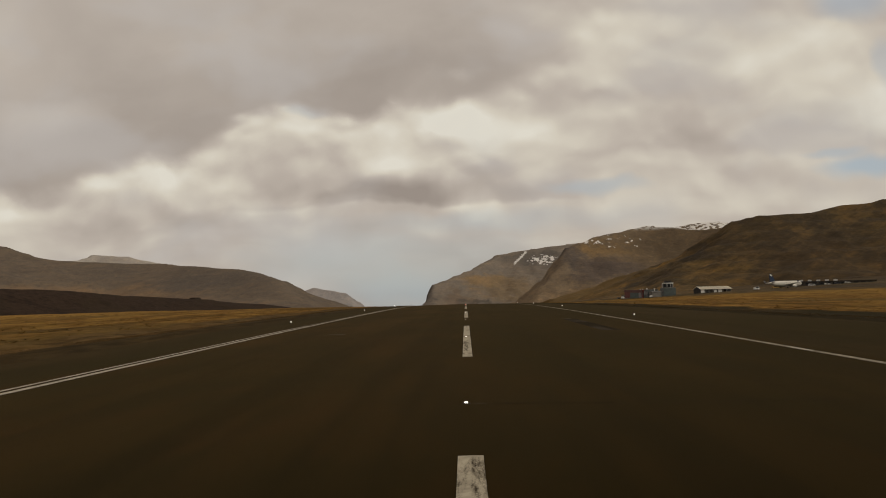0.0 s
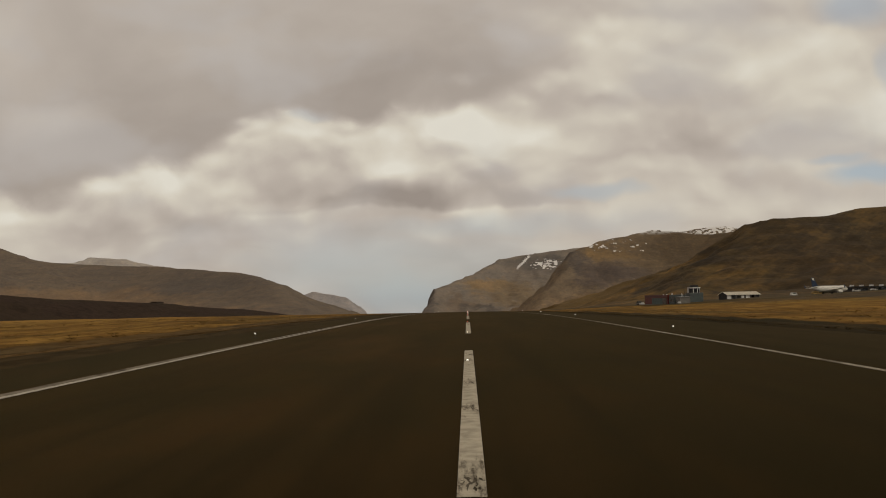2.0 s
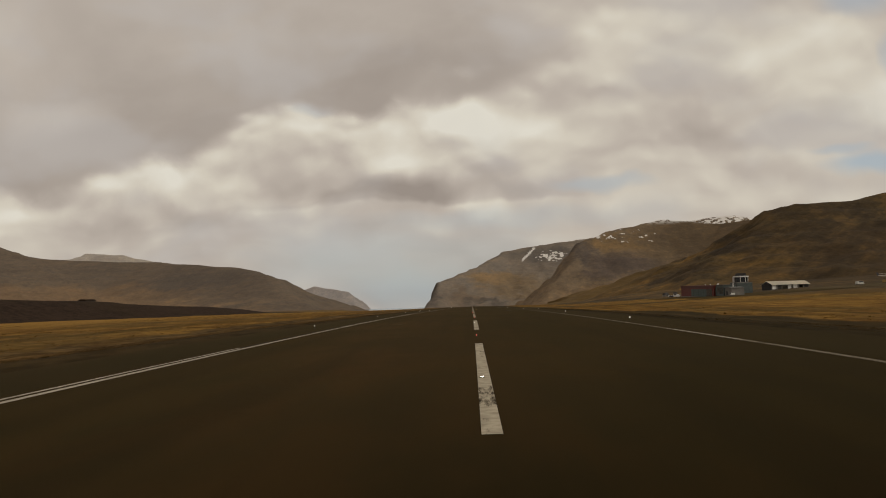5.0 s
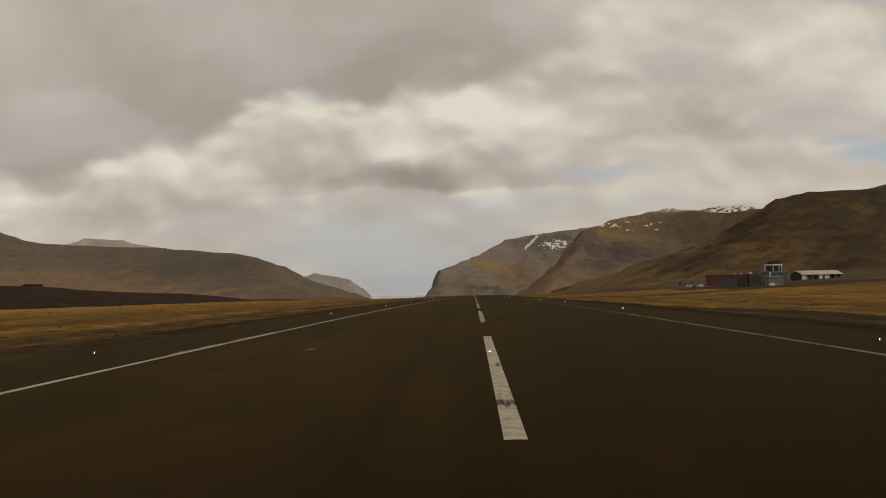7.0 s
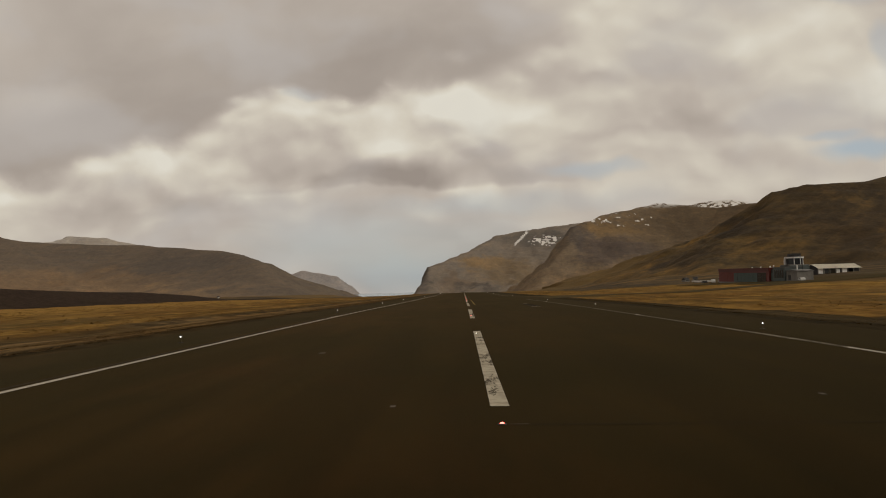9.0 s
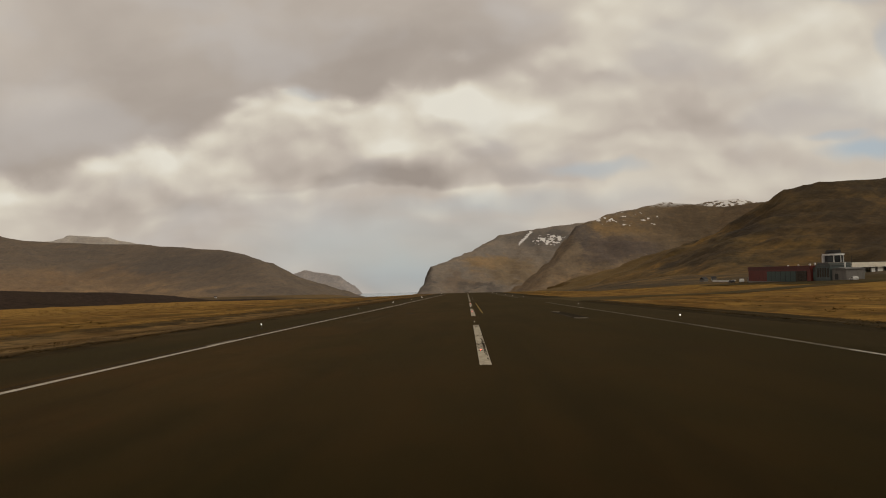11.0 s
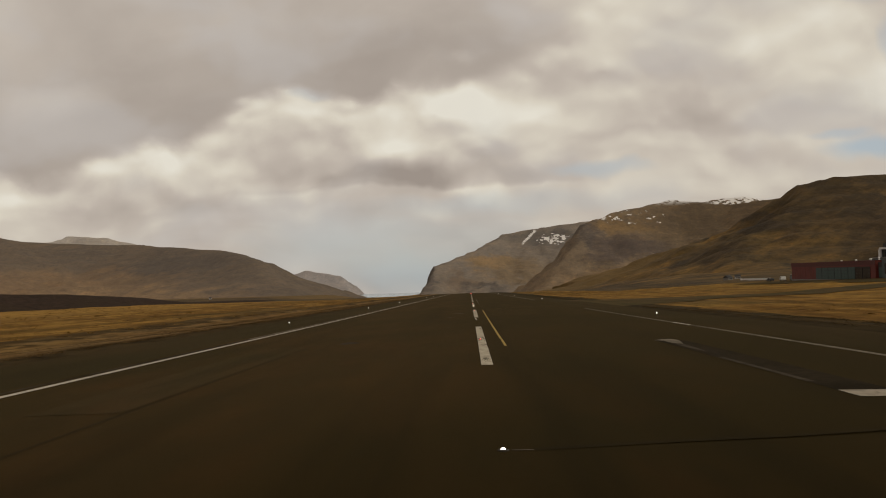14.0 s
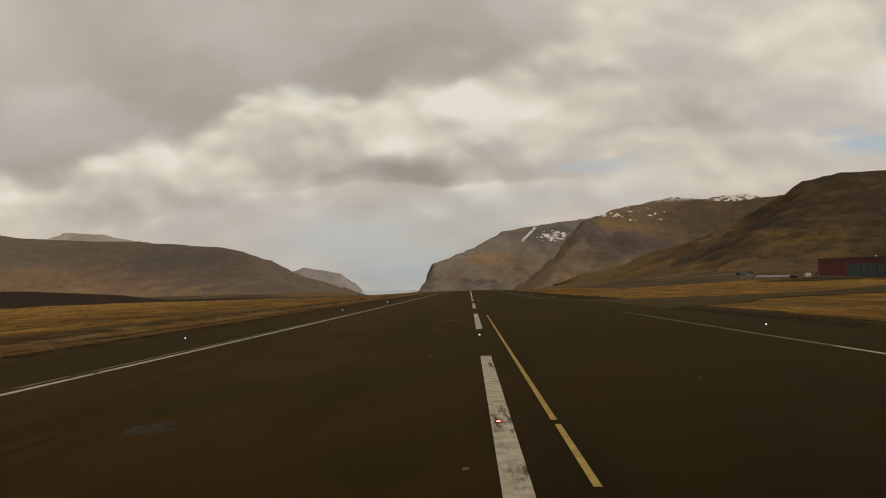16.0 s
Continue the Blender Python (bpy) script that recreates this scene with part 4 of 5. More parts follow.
for i, (x, y) in enumerate(centre):
    a, b = centre[max(i - 1, 0)], centre[min(i + 1, len(centre) - 1)]
    d = Vector((b[0] - a[0], b[1] - a[1])).normalized()
    half = 11 + 20 * max(0, 1 - (x - 20) / 26) ** 2
    row = []
    for s in (-1, -0.5, 0, 0.5, 1):
        px, py = x + s * half * d.y, y - s * half * d.x
        if i == 0:
            px, py = SHOULDER_OUT - 0.1, y - s * 34
        row.append(taxi.verts.new((px, py, land_at(px, py) + (0.09 if px > 23.5 else 0.10))))
    rows.append(row)
for a, b in zip(rows, rows[1:]):
    for i in range(4):
        taxi.faces.new((a[i], b[i], b[i + 1], a[i + 1]))
bmesh.ops.recalc_face_normals(taxi, faces=taxi.faces)
tagged(part("road_taxiway", taxi, TAXI), "brown asphalt taxiway leading to the apron", "taxiway", kind="structure")


def pad(name, xs, ys, mat, label, category, up=0.10):
    X, Y = np.meshgrid(xs, ys)
    return sheet(name, xs, ys, land(X, Y) + up, [mat], label=label, category=category)


pad("pavement_apron", np.linspace(196, 330, 20), np.linspace(540, 700, 24), APRON, "grey concrete apron with parked aircraft", "apron", 0.16)
pad("road_service", np.linspace(118, 196, 14), np.linspace(556, 720, 24), TAXI, "asphalt forecourt before the fire station", "service road", 0.14)

# ---- runway lights ----
WHITE_GLOW, EDGE_GLOW, RED_GLOW = glow("white_lamp", (1.0, 0.93, 0.80), 5.0), glow("edge_lamp", (1.0, 0.94, 0.84), 2.4), glow("red_lamp", (1.0, 0.10, 0.075), 7.0)
LAMP_METAL = plain("lamp_metal", (0.11, 0.095, 0.07), 0.7, 0.2)
LAMP_DARK = plain("lamp_dark", (0.05, 0.042, 0.03), 0.8)
LAMP_YELLOW = plain("lamp_yellow", (0.10, 0.075, 0.03), 0.7)


def edge_light(x, y):
    ob = empty("runway_edge_light", x, y, float(level(y)) - CAMBER * abs(x) - 0.012, label="white runway edge light on a short post beside the asphalt", category="runway light", group="runway edge lights")
    part("base_plate", lathe([(0.15, 0.0), (0.15, 0.02), (0.12, 0.04)]), LAMP_DARK, ob)
    part("post", lathe([(0.035, 0.04), (0.03, 0.24), (0.05, 0.28)], 8), LAMP_YELLOW, ob)
    facing = Matrix.Translation((0, 0, 0.35)) @ pose(0, 0, 0, 90)
    body = part("lamp_body", lathe([(0.055, -0.10), (0.085, -0.06), (0.085, 0.0)], 14, facing), LAMP_METAL, ob, "", True)
    part("hood", lathe([(0.085, 0.0), (0.072, 0.15), (0.066, 0.15), (0.078, 0.004)], 14, facing), LAMP_DARK, body, "dark open lamp hood")
    part("lens", lathe([(0.056, 0.006), (0.048, 0.016), (0.02, 0.022)], 14, facing), EDGE_GLOW, body, "lit clear glass lens", True)
    return ob


def inset_light(x, y, red):
    ob = empty("runway_centre_light", x, y, float(level(y)) + 0.005, label="flush %s runway centre light set in the asphalt" % ("red" if red else "white"), category="runway light", group="runway centre lights")
    part("housing", lathe([(0.095, 0.0), (0.095, 0.008), (0.07, 0.020)], 16), LAMP_DARK, ob)
    part("lens", lathe([(0.044, 0.018), (0.038, 0.034), (0.02, 0.042)], 12), RED_GLOW if red else WHITE_GLOW, ob, "lit glass lens", True)
    return ob


first = edge_light(-17.3, 7.5)
for k in range(-2, 16):
    for x in (-17.3, 16.35):
        y = 7.5 + 58.3 * k
        if (k, x) != (0, -17.3) and not (k == 8 and x > 0):
            copy_thing(first, pose(x, y, float(level(y)) - CAMBER * 17.3 - 0.012))
white_one, red_one = inset_light(-0.08, lamp_y(0), False), inset_light(-0.08, lamp_y(5), True)
for k in range(-3, 32):
    y = lamp_y(k)
    if k not in (0, 5):
        copy_thing(red_one if k > 5 and k % 2 else white_one, pose(-0.08, y, float(level(y)) + 0.005))

# ---- airport buildings ----
RED_CLAD = plain("red_cladding", (0.165, 0.030, 0.020), 0.6, 0.0, 0.15, 0.4)
RED_TRIM = plain("red_trim", (0.115, 0.022, 0.016), 0.6)
GREY_CLAD = plain("grey_cladding", (0.155, 0.150, 0.138), 0.7, 0.0, 0.15, 0.5)
TEAL_CLAD = plain("teal_grey_cladding", (0.098, 0.118, 0.112), 0.7, 0.0, 0.15, 0.5)
GREY_LIGHT = plain("pale_grey_render", (0.22, 0.205, 0.18), 0.8, 0.0, 0.15, 0.6)
WHITE_METAL = plain("white_metal", (0.72, 0.71, 0.68), 0.5, 0.0, 0.10, 0.5)
ROOF_WHITE = plain("pale_sheet_roof", (0.82, 0.77, 0.64), 0.6, 0.0, 0.06, 0.3)
DARK_TRIM = plain("dark_trim", (0.035, 0.032, 0.030), 0.6)
GREEN_GLASS = glass("green_door_glass", (0.022, 0.054, 0.044), 0.5)
DARK_GLASS = glass("dark_glass", (0.015, 0.018, 0.020))
RUBBER = plain("rubber", (0.02, 0.02, 0.02), 0.9)
CONCRETE_DARK = plain("stained_concrete", (0.09, 0.075, 0.06), 0.9)
WALL_WHITE = plain("weathered_white_wall", (0.46, 0.43, 0.38), 0.9)
CONCRETE = plain("concrete", (0.25, 0.23, 0.20), 0.9)


def fire_station():
    x, y0, y1 = 139.0, 623.0, 695.0
    z = land_at(x, 660)
    ob = empty("fire_station", x, (y0 + y1) / 2, z, label="long red clad fire station with green glazed bay doors", category="building")
    h, half = 6.9, (y1 - y0) / 2
    part("plinth", box(0, 10, -half, half, -2.5, 0.3), CONCRETE, ob)
    part("wall", box(0.15, 9.8, -half + 0.1, half - 0.1, 0.3, h), RED_CLAD, ob, "red profiled metal cladding")
    part("roof", box(-0.2, 10.2, -half - 0.2, half + 0.2, h, h + 0.2, bevel=0.05), RED_TRIM, ob, "dark red roof edge")
    part("fascia", box(-0.05, 0.15, -half, half, h - 1.5, h - 0.05), RED_TRIM, ob, "dark red fascia band")
    # upright sheets of the cladding
    for i in range(9):
        y = half - 1.2 - i * 2.6
        part("cladding_rib", box(0.09, 0.15, y - 0.09, y + 0.09, 0.4, h - 1.55), RED_CLAD, ob)
    for i in range(8):
        y = half - 24.5 - i * 5.5
        door = part("bay_door", box(0.02, 0.16, y - 5.4, y - 0.1, 0.35, 4.9), DARK_TRIM, ob, "glazed green bay door")
        for r in range(4):
            for c in range(2):
                part("door_pane", box(-0.02, 0.04, y - 5.3 + c * 2.6, y - 2.78 + c * 2.6, 0.42 + r * 1.11, 1.47 + r * 1.11), GREEN_GLASS if i < 6 else DARK_GLASS, door)
    for i, (dx, dy, w, t) in enumerate(((6, -10, 0.7, 0.8), (8, -17, 0.8, 1.0), (5, -29, 0.6, 1.3), (7, 4, 0.7, 0.6))):
        part("roof_vent", lathe([(w * 0.5, h + 0.2), (w * 0.5, h + t * 0.6), (w * 0.75, h + t * 0.7), (w * 0.4, h + t)], 10, Matrix.Translation((dx, dy, 0))), WHITE_METAL, ob, "white roof ventilator")
    return ob


fire_station()


def control_tower():
    x, y = 172.0, 675.0
    z = land_at(x, y)
    ob = empty("control_tower", x, y, z, label="grey control tower with white framed glass cab", category="control tower")
    up = 2.6 - z
    part("shaft", box(-5, 5, -6.5, 6.5, -2, up, bevel=0.1), TEAL_CLAD, ob, "grey clad tower shaft")
    for i in range(5):
        part("shaft_window", box(-5.06, -4.98, -5.6 + i * 2.3, -4.4 + i * 2.3, up - 3.2, up - 1.4), DARK_GLASS, ob)
    part("gallery", box(-5.3, 5.3, -5.6, 5.6, up, up + 0.5, bevel=0.08), GREY_LIGHT, ob, "pale gallery slab")
    eight = [(4.2 * math.cos(a), 4.2 * math.sin(a)) for a in [math.pi / 8 + i * math.pi / 4 for i in range(8)]]
    wide = [(px * 1.13, py * 1.13) for px, py in eight]
    part("cab_glass", prism([(px * 0.95, py * 0.95) for px, py in eight], up + 0.5, up + 3.7), DARK_GLASS, ob, "dark tower cab glazing")
    for px, py in eight:
        part("cab_post", lathe([(0.22, up + 0.5), (0.22, up + 3.7)], 6, Matrix.Translation((px, py, 0))), DARK_TRIM if px * 0.4 - py < 2.0 else WHITE_METAL, ob)
    part("cab_column", box(-4.3, -3.3, 0.9, 2.8, up + 0.5, up + 3.7), WHITE_METAL, ob, "white corner panel")
    part("cab_roof", prism(wide, up + 3.7, up + 4.5), WHITE_METAL, ob, "white roof rim")
    part("roof_cap", prism([(px * 0.8, py * 0.8) for px, py in eight], up + 4.5, up + 5.3), DARK_TRIM, ob)
    part("equipment_deck", box(-2.4, 2.4, -2.6, 2.6, up + 5.3, up + 6.2), DARK_TRIM, ob, "dark equipment on the roof")
    for dx, dy, t in ((-2, -3, 2.6), (1, 2, 3.4), (2.5, -1, 2.0), (-1, 3, 2.2)):
        part("aerial", lathe([(0.09, up + 5.3), (0.05, up + 5.3 + t)], 6, Matrix.Translation((dx, dy, 0))), DARK_TRIM, ob)
    return ob


control_tower()


def operations_building():
    x = 139.4
    z = land_at(x, 606)
    ob = empty("operations_building", x, 605, z + 0.4, label="teal-grey operations building with tall windows and a low wing", category="building")
    part("wall", box(0.1, 8, 1.2, 14.2, -2, 5.6), TEAL_CLAD, ob, "teal-grey panel wall")
    part("parapet", box(-0.1, 8.2, 1.0, 14.4, 5.6, 5.9), GREY_CLAD, ob)
    for i in range(5):
        part("tall_window", box(0.02, 0.14, 2.4 + i * 2.2, 3.7 + i * 2.2, 1.0, 4.6), DARK_GLASS, ob, "tall dark window")
    part("link", box(0.5, 8, 14.2, 17.6, -2, 5.0), DARK_TRIM, ob, "dark recessed link to the station")
    part("entrance", box(0.38, 0.5, 14.8, 17.0, 0, 3.2), GREEN_GLASS, ob, "glazed entrance door")
    low = part("low_wing", box(0.8, 7.5, -10.5, 1.1, -2, 4.0), GREY_LIGHT, ob, "pale rendered low wing")
    part("wing_roof", prism([(-10.8, 4.0), (1.0, 4.0), (1.0, 4.2), (-4.8, 4.7), (-10.8, 4.2)], 0.5, 7.8, Matrix(((0, 0, 1, 0), (1, 0, 0, 0), (0, 1, 0, 0), (0, 0, 0, 1)))), GREY_CLAD, low, "shallow grey roof")
    part("gate", box(0.7, 0.82, -3.8, -1.2, 0.1, 2.3), DARK_TRIM, low)
    part("flue", lathe([(0.3, 4.4), (0.3, 6.2), (0.4, 6.3), (0.4, 6.6)], 10, Matrix.Translation((4.5, -1.5, 0))), WHITE_METAL, ob, "white flue")
    part("mast", lathe([(0.14, 4.5), (0.06, 9.0)], 6, Matrix.Translation((5, -6, 0))), DARK_TRIM, ob)
    return ob


operations_building()


def hangar():
    a, b = Vector((230, 780)), Vector((265, 796))
    d = (b - a).normalized()
    turn = math.degrees(math.atan2(d.y, d.x))
    c = (a + b) / 2
    z = land_at(c.x, c.y) + 0.5
    ob = empty("hangar", c.x, c.y, z, turn, label="long open-fronted hangar with a pale sheet roof", category="hangar")
    n, eave, ridge = (b - a).length / 2, 2.9, 5.5
    part("back_wall", box(-n, n, 9.6, 10, -2, eave), GREY_CLAD, ob)
    for s in (-1, 1):
        part("end_wall", prism([(0.3, -2.0), (10, -2.0), (10, eave), (5, ridge - 0.2), (0.3, eave)], s * n - 0.2, s * n + 0.2, Matrix(((0, 0, 1, 0), (1, 0, 0, 0), (0, 1, 0, 0), (0, 0, 0, 1)))), DARK_TRIM, ob)
    for y0, z0, y1, z1 in ((-1.0, eave - 0.3, 5, ridge), (5, ridge, 11, eave - 0.3)):
        bm = bmesh.new()
        q = [bm.verts.new(p) for p in ((-n - 0.8, y0, z0), (n + 0.8, y0, z0), (n + 0.8, y1, z1), (-n - 0.8, y1, z1))]
        bmesh.ops.solidify(bm, geom=[bm.faces.new(q)], thickness=0.25)
        slope = part("roof_slope", bm, ROOF_WHITE, ob, "pale sheet metal roof")
        for i in range(11):
            x = -n + i * n / 5
            bm = bmesh.new()
            q = [bm.verts.new(p) for p in ((x - 0.09, y0, z0 + 0.12), (x + 0.09, y0, z0 + 0.12), (x + 0.09, y1, z1 + 0.12), (x - 0.09, y1, z1 + 0.12))]
            bmesh.ops.solidify(bm, geom=[bm.faces.new(q)], thickness=0.10)
            part("roof_seam", bm, WHITE_METAL, slope)
    for i in range(8):
        x = -n + 0.4 + i * (2 * n - 0.8) / 7
        part("column", box(x - 0.25, x + 0.25, 0.2, 0.7, -1, eave), GREY_LIGHT, ob)
    for i in (0, 1, 3, 4, 6):
        x = -n + 0.8 + i * (2 * n - 0.8) / 7
        part("sliding_door", box(x, x + 4.6 - (i % 2), 0.75, 0.9, -0.8, eave - (0.9 if i % 2 else 0.3)), WHITE_METAL if i in (0, 3, 4) else DARK_TRIM, ob, "white sliding door" if i in (0, 3, 4) else "dark sliding door")
    return ob


hangar()


def terminal():
    x, y = 305.0, 690.0
    z = land_at(x, y)
    ob = empty("terminal_building", x + 12, y, z, -22, label="low dark terminal with white roof hoods", category="building")
    part("wall", box(-34, 34, 0, 22, -2.5, 3.4), CONCRETE_DARK, ob, "dark weathered wall")
    part("roof", box(-34.5, 34.5, -0.8, 22.4, 3.4, 3.8), DARK_TRIM, ob, "dark flat roof edge")
    for i in range(12):
        part("window", box(-32 + i * 5.4, -28.4 + i * 5.4, -0.06, 0.05, 0.9, 2.7), DARK_GLASS, ob)
    for i in range(5):
        part("roof_hood", prism([(0, 3.8), (5.0, 3.8), (5.0, 4.0), (0.5, 5.0), (0, 5.0)], -26 + i * 6.8, -23.0 + i * 6.8, Matrix(((0, 0, 1, 0), (1, 0, 0, 1), (0, 1, 0, 0), (0, 0, 0, 1)))), WHITE_METAL, ob, "white roof hood")
    return ob


terminal()

# ---- parked aircraft ----
LIVERY_WHITE = plain("white_livery", (0.66, 0.63, 0.55), 0.4, 0.0, 0.05, 0.3)
LIVERY_BLUE = plain("blue_livery", (0.017, 0.032, 0.065), 0.4, 0.0, 0.08, 0.3)
BARE_METAL = plain("bare_metal", (0.40, 0.38, 0.35), 0.4, 0.7)


def wing(root, tip, thick, bm=None):
    """A tapered flying surface between two chord lines, each (x leading, x trailing, y, z)."""
    bm = bm or bmesh.new()
    ends = []
    for (xa, xb, y, z), t in ((root, thick), (tip, thick * 0.35)):
        ring = []
        for f, up in ((0.0, 0.0), (0.12, 0.42), (0.4, 0.5), (0.75, 0.22), (1.0, 0.0), (0.75, -0.16), (0.4, -0.4), (0.12, -0.36)):
            ring.append(bm.verts.new((xa + f * (xb - xa), y, z + up * t)))
        ends.append(ring)
    for i in range(8):
        bm.faces.new((ends[0][i], ends[0][(i + 1) % 8], ends[1][(i + 1) % 8], ends[1][i]))
    bm.faces.new(ends[0][::-1]), bm.faces.new(ends[1])
    bmesh.ops.recalc_face_normals(bm, faces=bm.faces)
    return bm


def airliner(x, y, turn):
    ob = empty("airliner", x, y, land_at(x, y) + 0.16, turn, label="white twin-jet airliner with a blue tail parked on the apron", category="aircraft")
    along = Matrix(((0, 0, 1, 0), (0, 1, 0, 0), (1, 0, 0, 0), (0, 0, 0, 1)))
    body = [(0.05, -17.4), (0.45, -16.8), (0.95, -14.8), (1.5, -12.0), (1.9, -9.2), (1.98, -7), (1.98, 10.5), (1.9, 12.3), (1.6, 14.2), (1.1, 15.6), (0.55, 16.3), (0.08, 16.6)]
    bm = bmesh.new()
    rings = []
    for r, px in body:
        zc = 3.6 + (0.9 * (1 - r / 1.98) if px < 0 else -0.35 * (1 - r / 1.98))
        rings.append([bm.verts.new((px, r * math.cos(a), zc + r * 1.04 * math.sin(a))) for a in [2 * math.pi * i / 20 for i in range(20)]])
    for a, b in zip(rings, rings[1:]):
        for i in range(20):
            bm.faces.new((a[i], a[(i + 1) % 20], b[(i + 1) % 20], b[i]))
    bm.faces.new(rings[0]), bm.faces.new(rings[-1][::-1])
    bmesh.ops.recalc_face_normals(bm, faces=bm.faces)
    hull = part("fuselage", bm, LIVERY_WHITE, ob, "white fuselage", True)
    for s in (-1, 1):
        for i in range(24):
            px = -9.5 + i * 0.98
            part("cabin_window", box(px, px + 0.26, s * 1.93 - 0.04, s * 1.93 + 0.04, 3.95, 4.32), DARK_GLASS, hull)
        part("cockpit_window", box(14.0, 15.1, s * 1.05 - 0.28, s * 1.05 + 0.28, 4.0, 4.5, bevel=0.08), DARK_GLASS, hull)
        part("wing", wing((4.2, -2.2, s * 1.6, 2.7), (-3.6, -5.2, s * 16.8, 4.2), 0.9), LIVERY_WHITE, ob, "swept wing", True)
        part("winglet", wing((-3.9, -5.2, s * 16.8, 4.2), (-5.0, -5.6, s * 17.1, 6.2), 0.15), LIVERY_BLUE, ob, "blue wing tip fence")
        part("tailplane", wing((-12.4, -15.6, s * 0.8, 4.7), (-15.0, -16.6, s * 6.2, 5.2), 0.4), LIVERY_WHITE, ob, "", True)
        pod = lathe([(0.75, -2.2), (1.0, -1.0), (1.13, 0.6), (1.08, 1.9), (0.95, 2.2)], 18, Matrix.Translation((2.6, s * 5.75, 1.65)) @ along)
        engine = part("engine", pod, LIVERY_WHITE, ob, "white engine pod", True)
        part("intake", lathe([(0.9, 2.18), (0.9, 2.26)], 18, Matrix.Translation((2.6, s * 5.75, 1.65)) @ along), DARK_TRIM, engine)
        part("pylon", box(-0.4, 3.2, s * 5.75 - 0.15, s * 5.75 + 0.15, 2.4, 3.2), LIVERY_WHITE, engine)
        leg = part("main_gear", lathe([(0.14, 0.5), (0.14, 2.8)], 8, Matrix.Translation((-2.2, s * 3.8, 0))), BARE_METAL, ob)
        for o in (-0.35, 0.35):
            part("wheel", lathe([(0.42, -0.16), (0.57, -0.1), (0.57, 0.1), (0.42, 0.16)], 16, Matrix.Translation((-2.2, s * 3.8 + o, 0.57)) @ pose(0, 0, 0, 90)), RUBBER, leg)
    bm = bmesh.new()
    fin = [(-10.8, 5.4), (-14.6, 11.4), (-16.6, 11.4), (-16.2, 5.0)]
    part("tail_fin", prism([(px, pz) for px, pz in fin], -0.16, 0.16, Matrix(((1, 0, 0, 0), (0, 0, 1, 0), (0, 1, 0, 0), (0, 0, 0, 1)))), LIVERY_BLUE, ob, "dark blue tail fin")
    part("fin_emblem", prism([(-13.9, 9.2), (-14.8, 11.1), (-16.4, 11.1), (-15.9, 9.8)], -0.2, 0.2, Matrix(((1, 0, 0, 0), (0, 0, 1, 0), (0, 1, 0, 0), (0, 0, 0, 1)))), LIVERY_WHITE, ob, "white swoosh")
    bm.free()
    nose = part("nose_gear", lathe([(0.10, 0.4), (0.10, 2.2)], 8, Matrix.Translation((11.2, 0, 0))), BARE_METAL, ob)
    for o in (-0.22, 0.22):
        part("wheel", lathe([(0.28, -0.1), (0.38, -0.06), (0.38, 0.06), (0.28, 0.1)], 14, Matrix.Translation((11.2, o, 0.38)) @ pose(0, 0, 0, 90)), RUBBER, nose)
    return ob


airliner(253.0, 628.5, 23.6)

# ---- vehicles ----
CAR_WHITE = plain("car_white", (0.68, 0.67, 0.62), 0.4)
CAR_DARK = plain("car_dark", (0.03, 0.03, 0.033), 0.35)
CAR_YELLOW = plain("car_yellow", (0.30, 0.19, 0.05), 0.5)


def vehicle(x, y, turn, color, tall, long, name, label, category):
    ob = empty(name, x, y, surface(x, y) + 0.06, turn, label=label, category=category)
    w = 0.9 if tall < 1.8 else 1.05
    n = long / 2
    roof_front = n * (0.28 if tall < 1.8 else 0.62)
    outline = [(-n, 0.32), (n, 0.32), (n, 0.78), (n * 0.62 if tall < 1.8 else n * 0.9, 0.95), (roof_front, tall), (-n * 0.72, tall), (-n, 0.98)]
    part("body", prism(outline, -w, w, Matrix(((1, 0, 0, 0), (0, 0, 1, 0), (0, 1, 0, 0), (0, 0, 0, 1)))), color, ob)
    for s in (-1, 1):
        part("side_window", box(-n * 0.66, roof_front * 0.9, s * w - 0.02, s * w + 0.02, tall * 0.62, tall * 0.92), DARK_GLASS, ob)
        for px in (-n * 0.62, n * 0.62):
            tyre = part("tyre", lathe([(0.22, -0.1), (0.33, -0.08), (0.33, 0.08), (0.22, 0.1)], 14, Matrix.Translation((px, s * (w - 0.08), 0.33)) @ pose(0, 0, 0, 90)), RUBBER, ob)
            part("rim", lathe([(0.19, -0.115), (0.19, 0.115)], 10, Matrix.Translation((px, s * (w - 0.08), 0.33)) @ pose(0, 0, 0, 90)), BARE_METAL, tyre)
        part("headlight", box(n - 0.04, n + 0.03, s * w * 0.7 - 0.14, s * w * 0.7 + 0.14, 0.58, 0.74), WHITE_METAL, ob)
    part("windscreen", box(roof_front * 0.99, roof_front * 1.06 + 0.1, -w * 0.85, w * 0.85, tall * 0.64, tall * 0.9), DARK_GLASS, ob)
    return ob


vehicle(141.6, 699.5, 80, CAR_DARK, 2.6, 6.2, "fire_truck", "dark service truck beside the red station", "truck")
vehicle(139.4, 706.0, 75, CAR_WHITE, 2.0, 5.2, "van", "white van parked before the fire station", "van")
vehicle(137.5, 716.0, 95, CAR_DARK, 1.5, 4.3, "car", "dark car parked beside the fire station", "car")
vehicle(135.5, 579.0, 84, CAR_WHITE, 1.45, 3.8, "car", "white car by the operations building", "car")
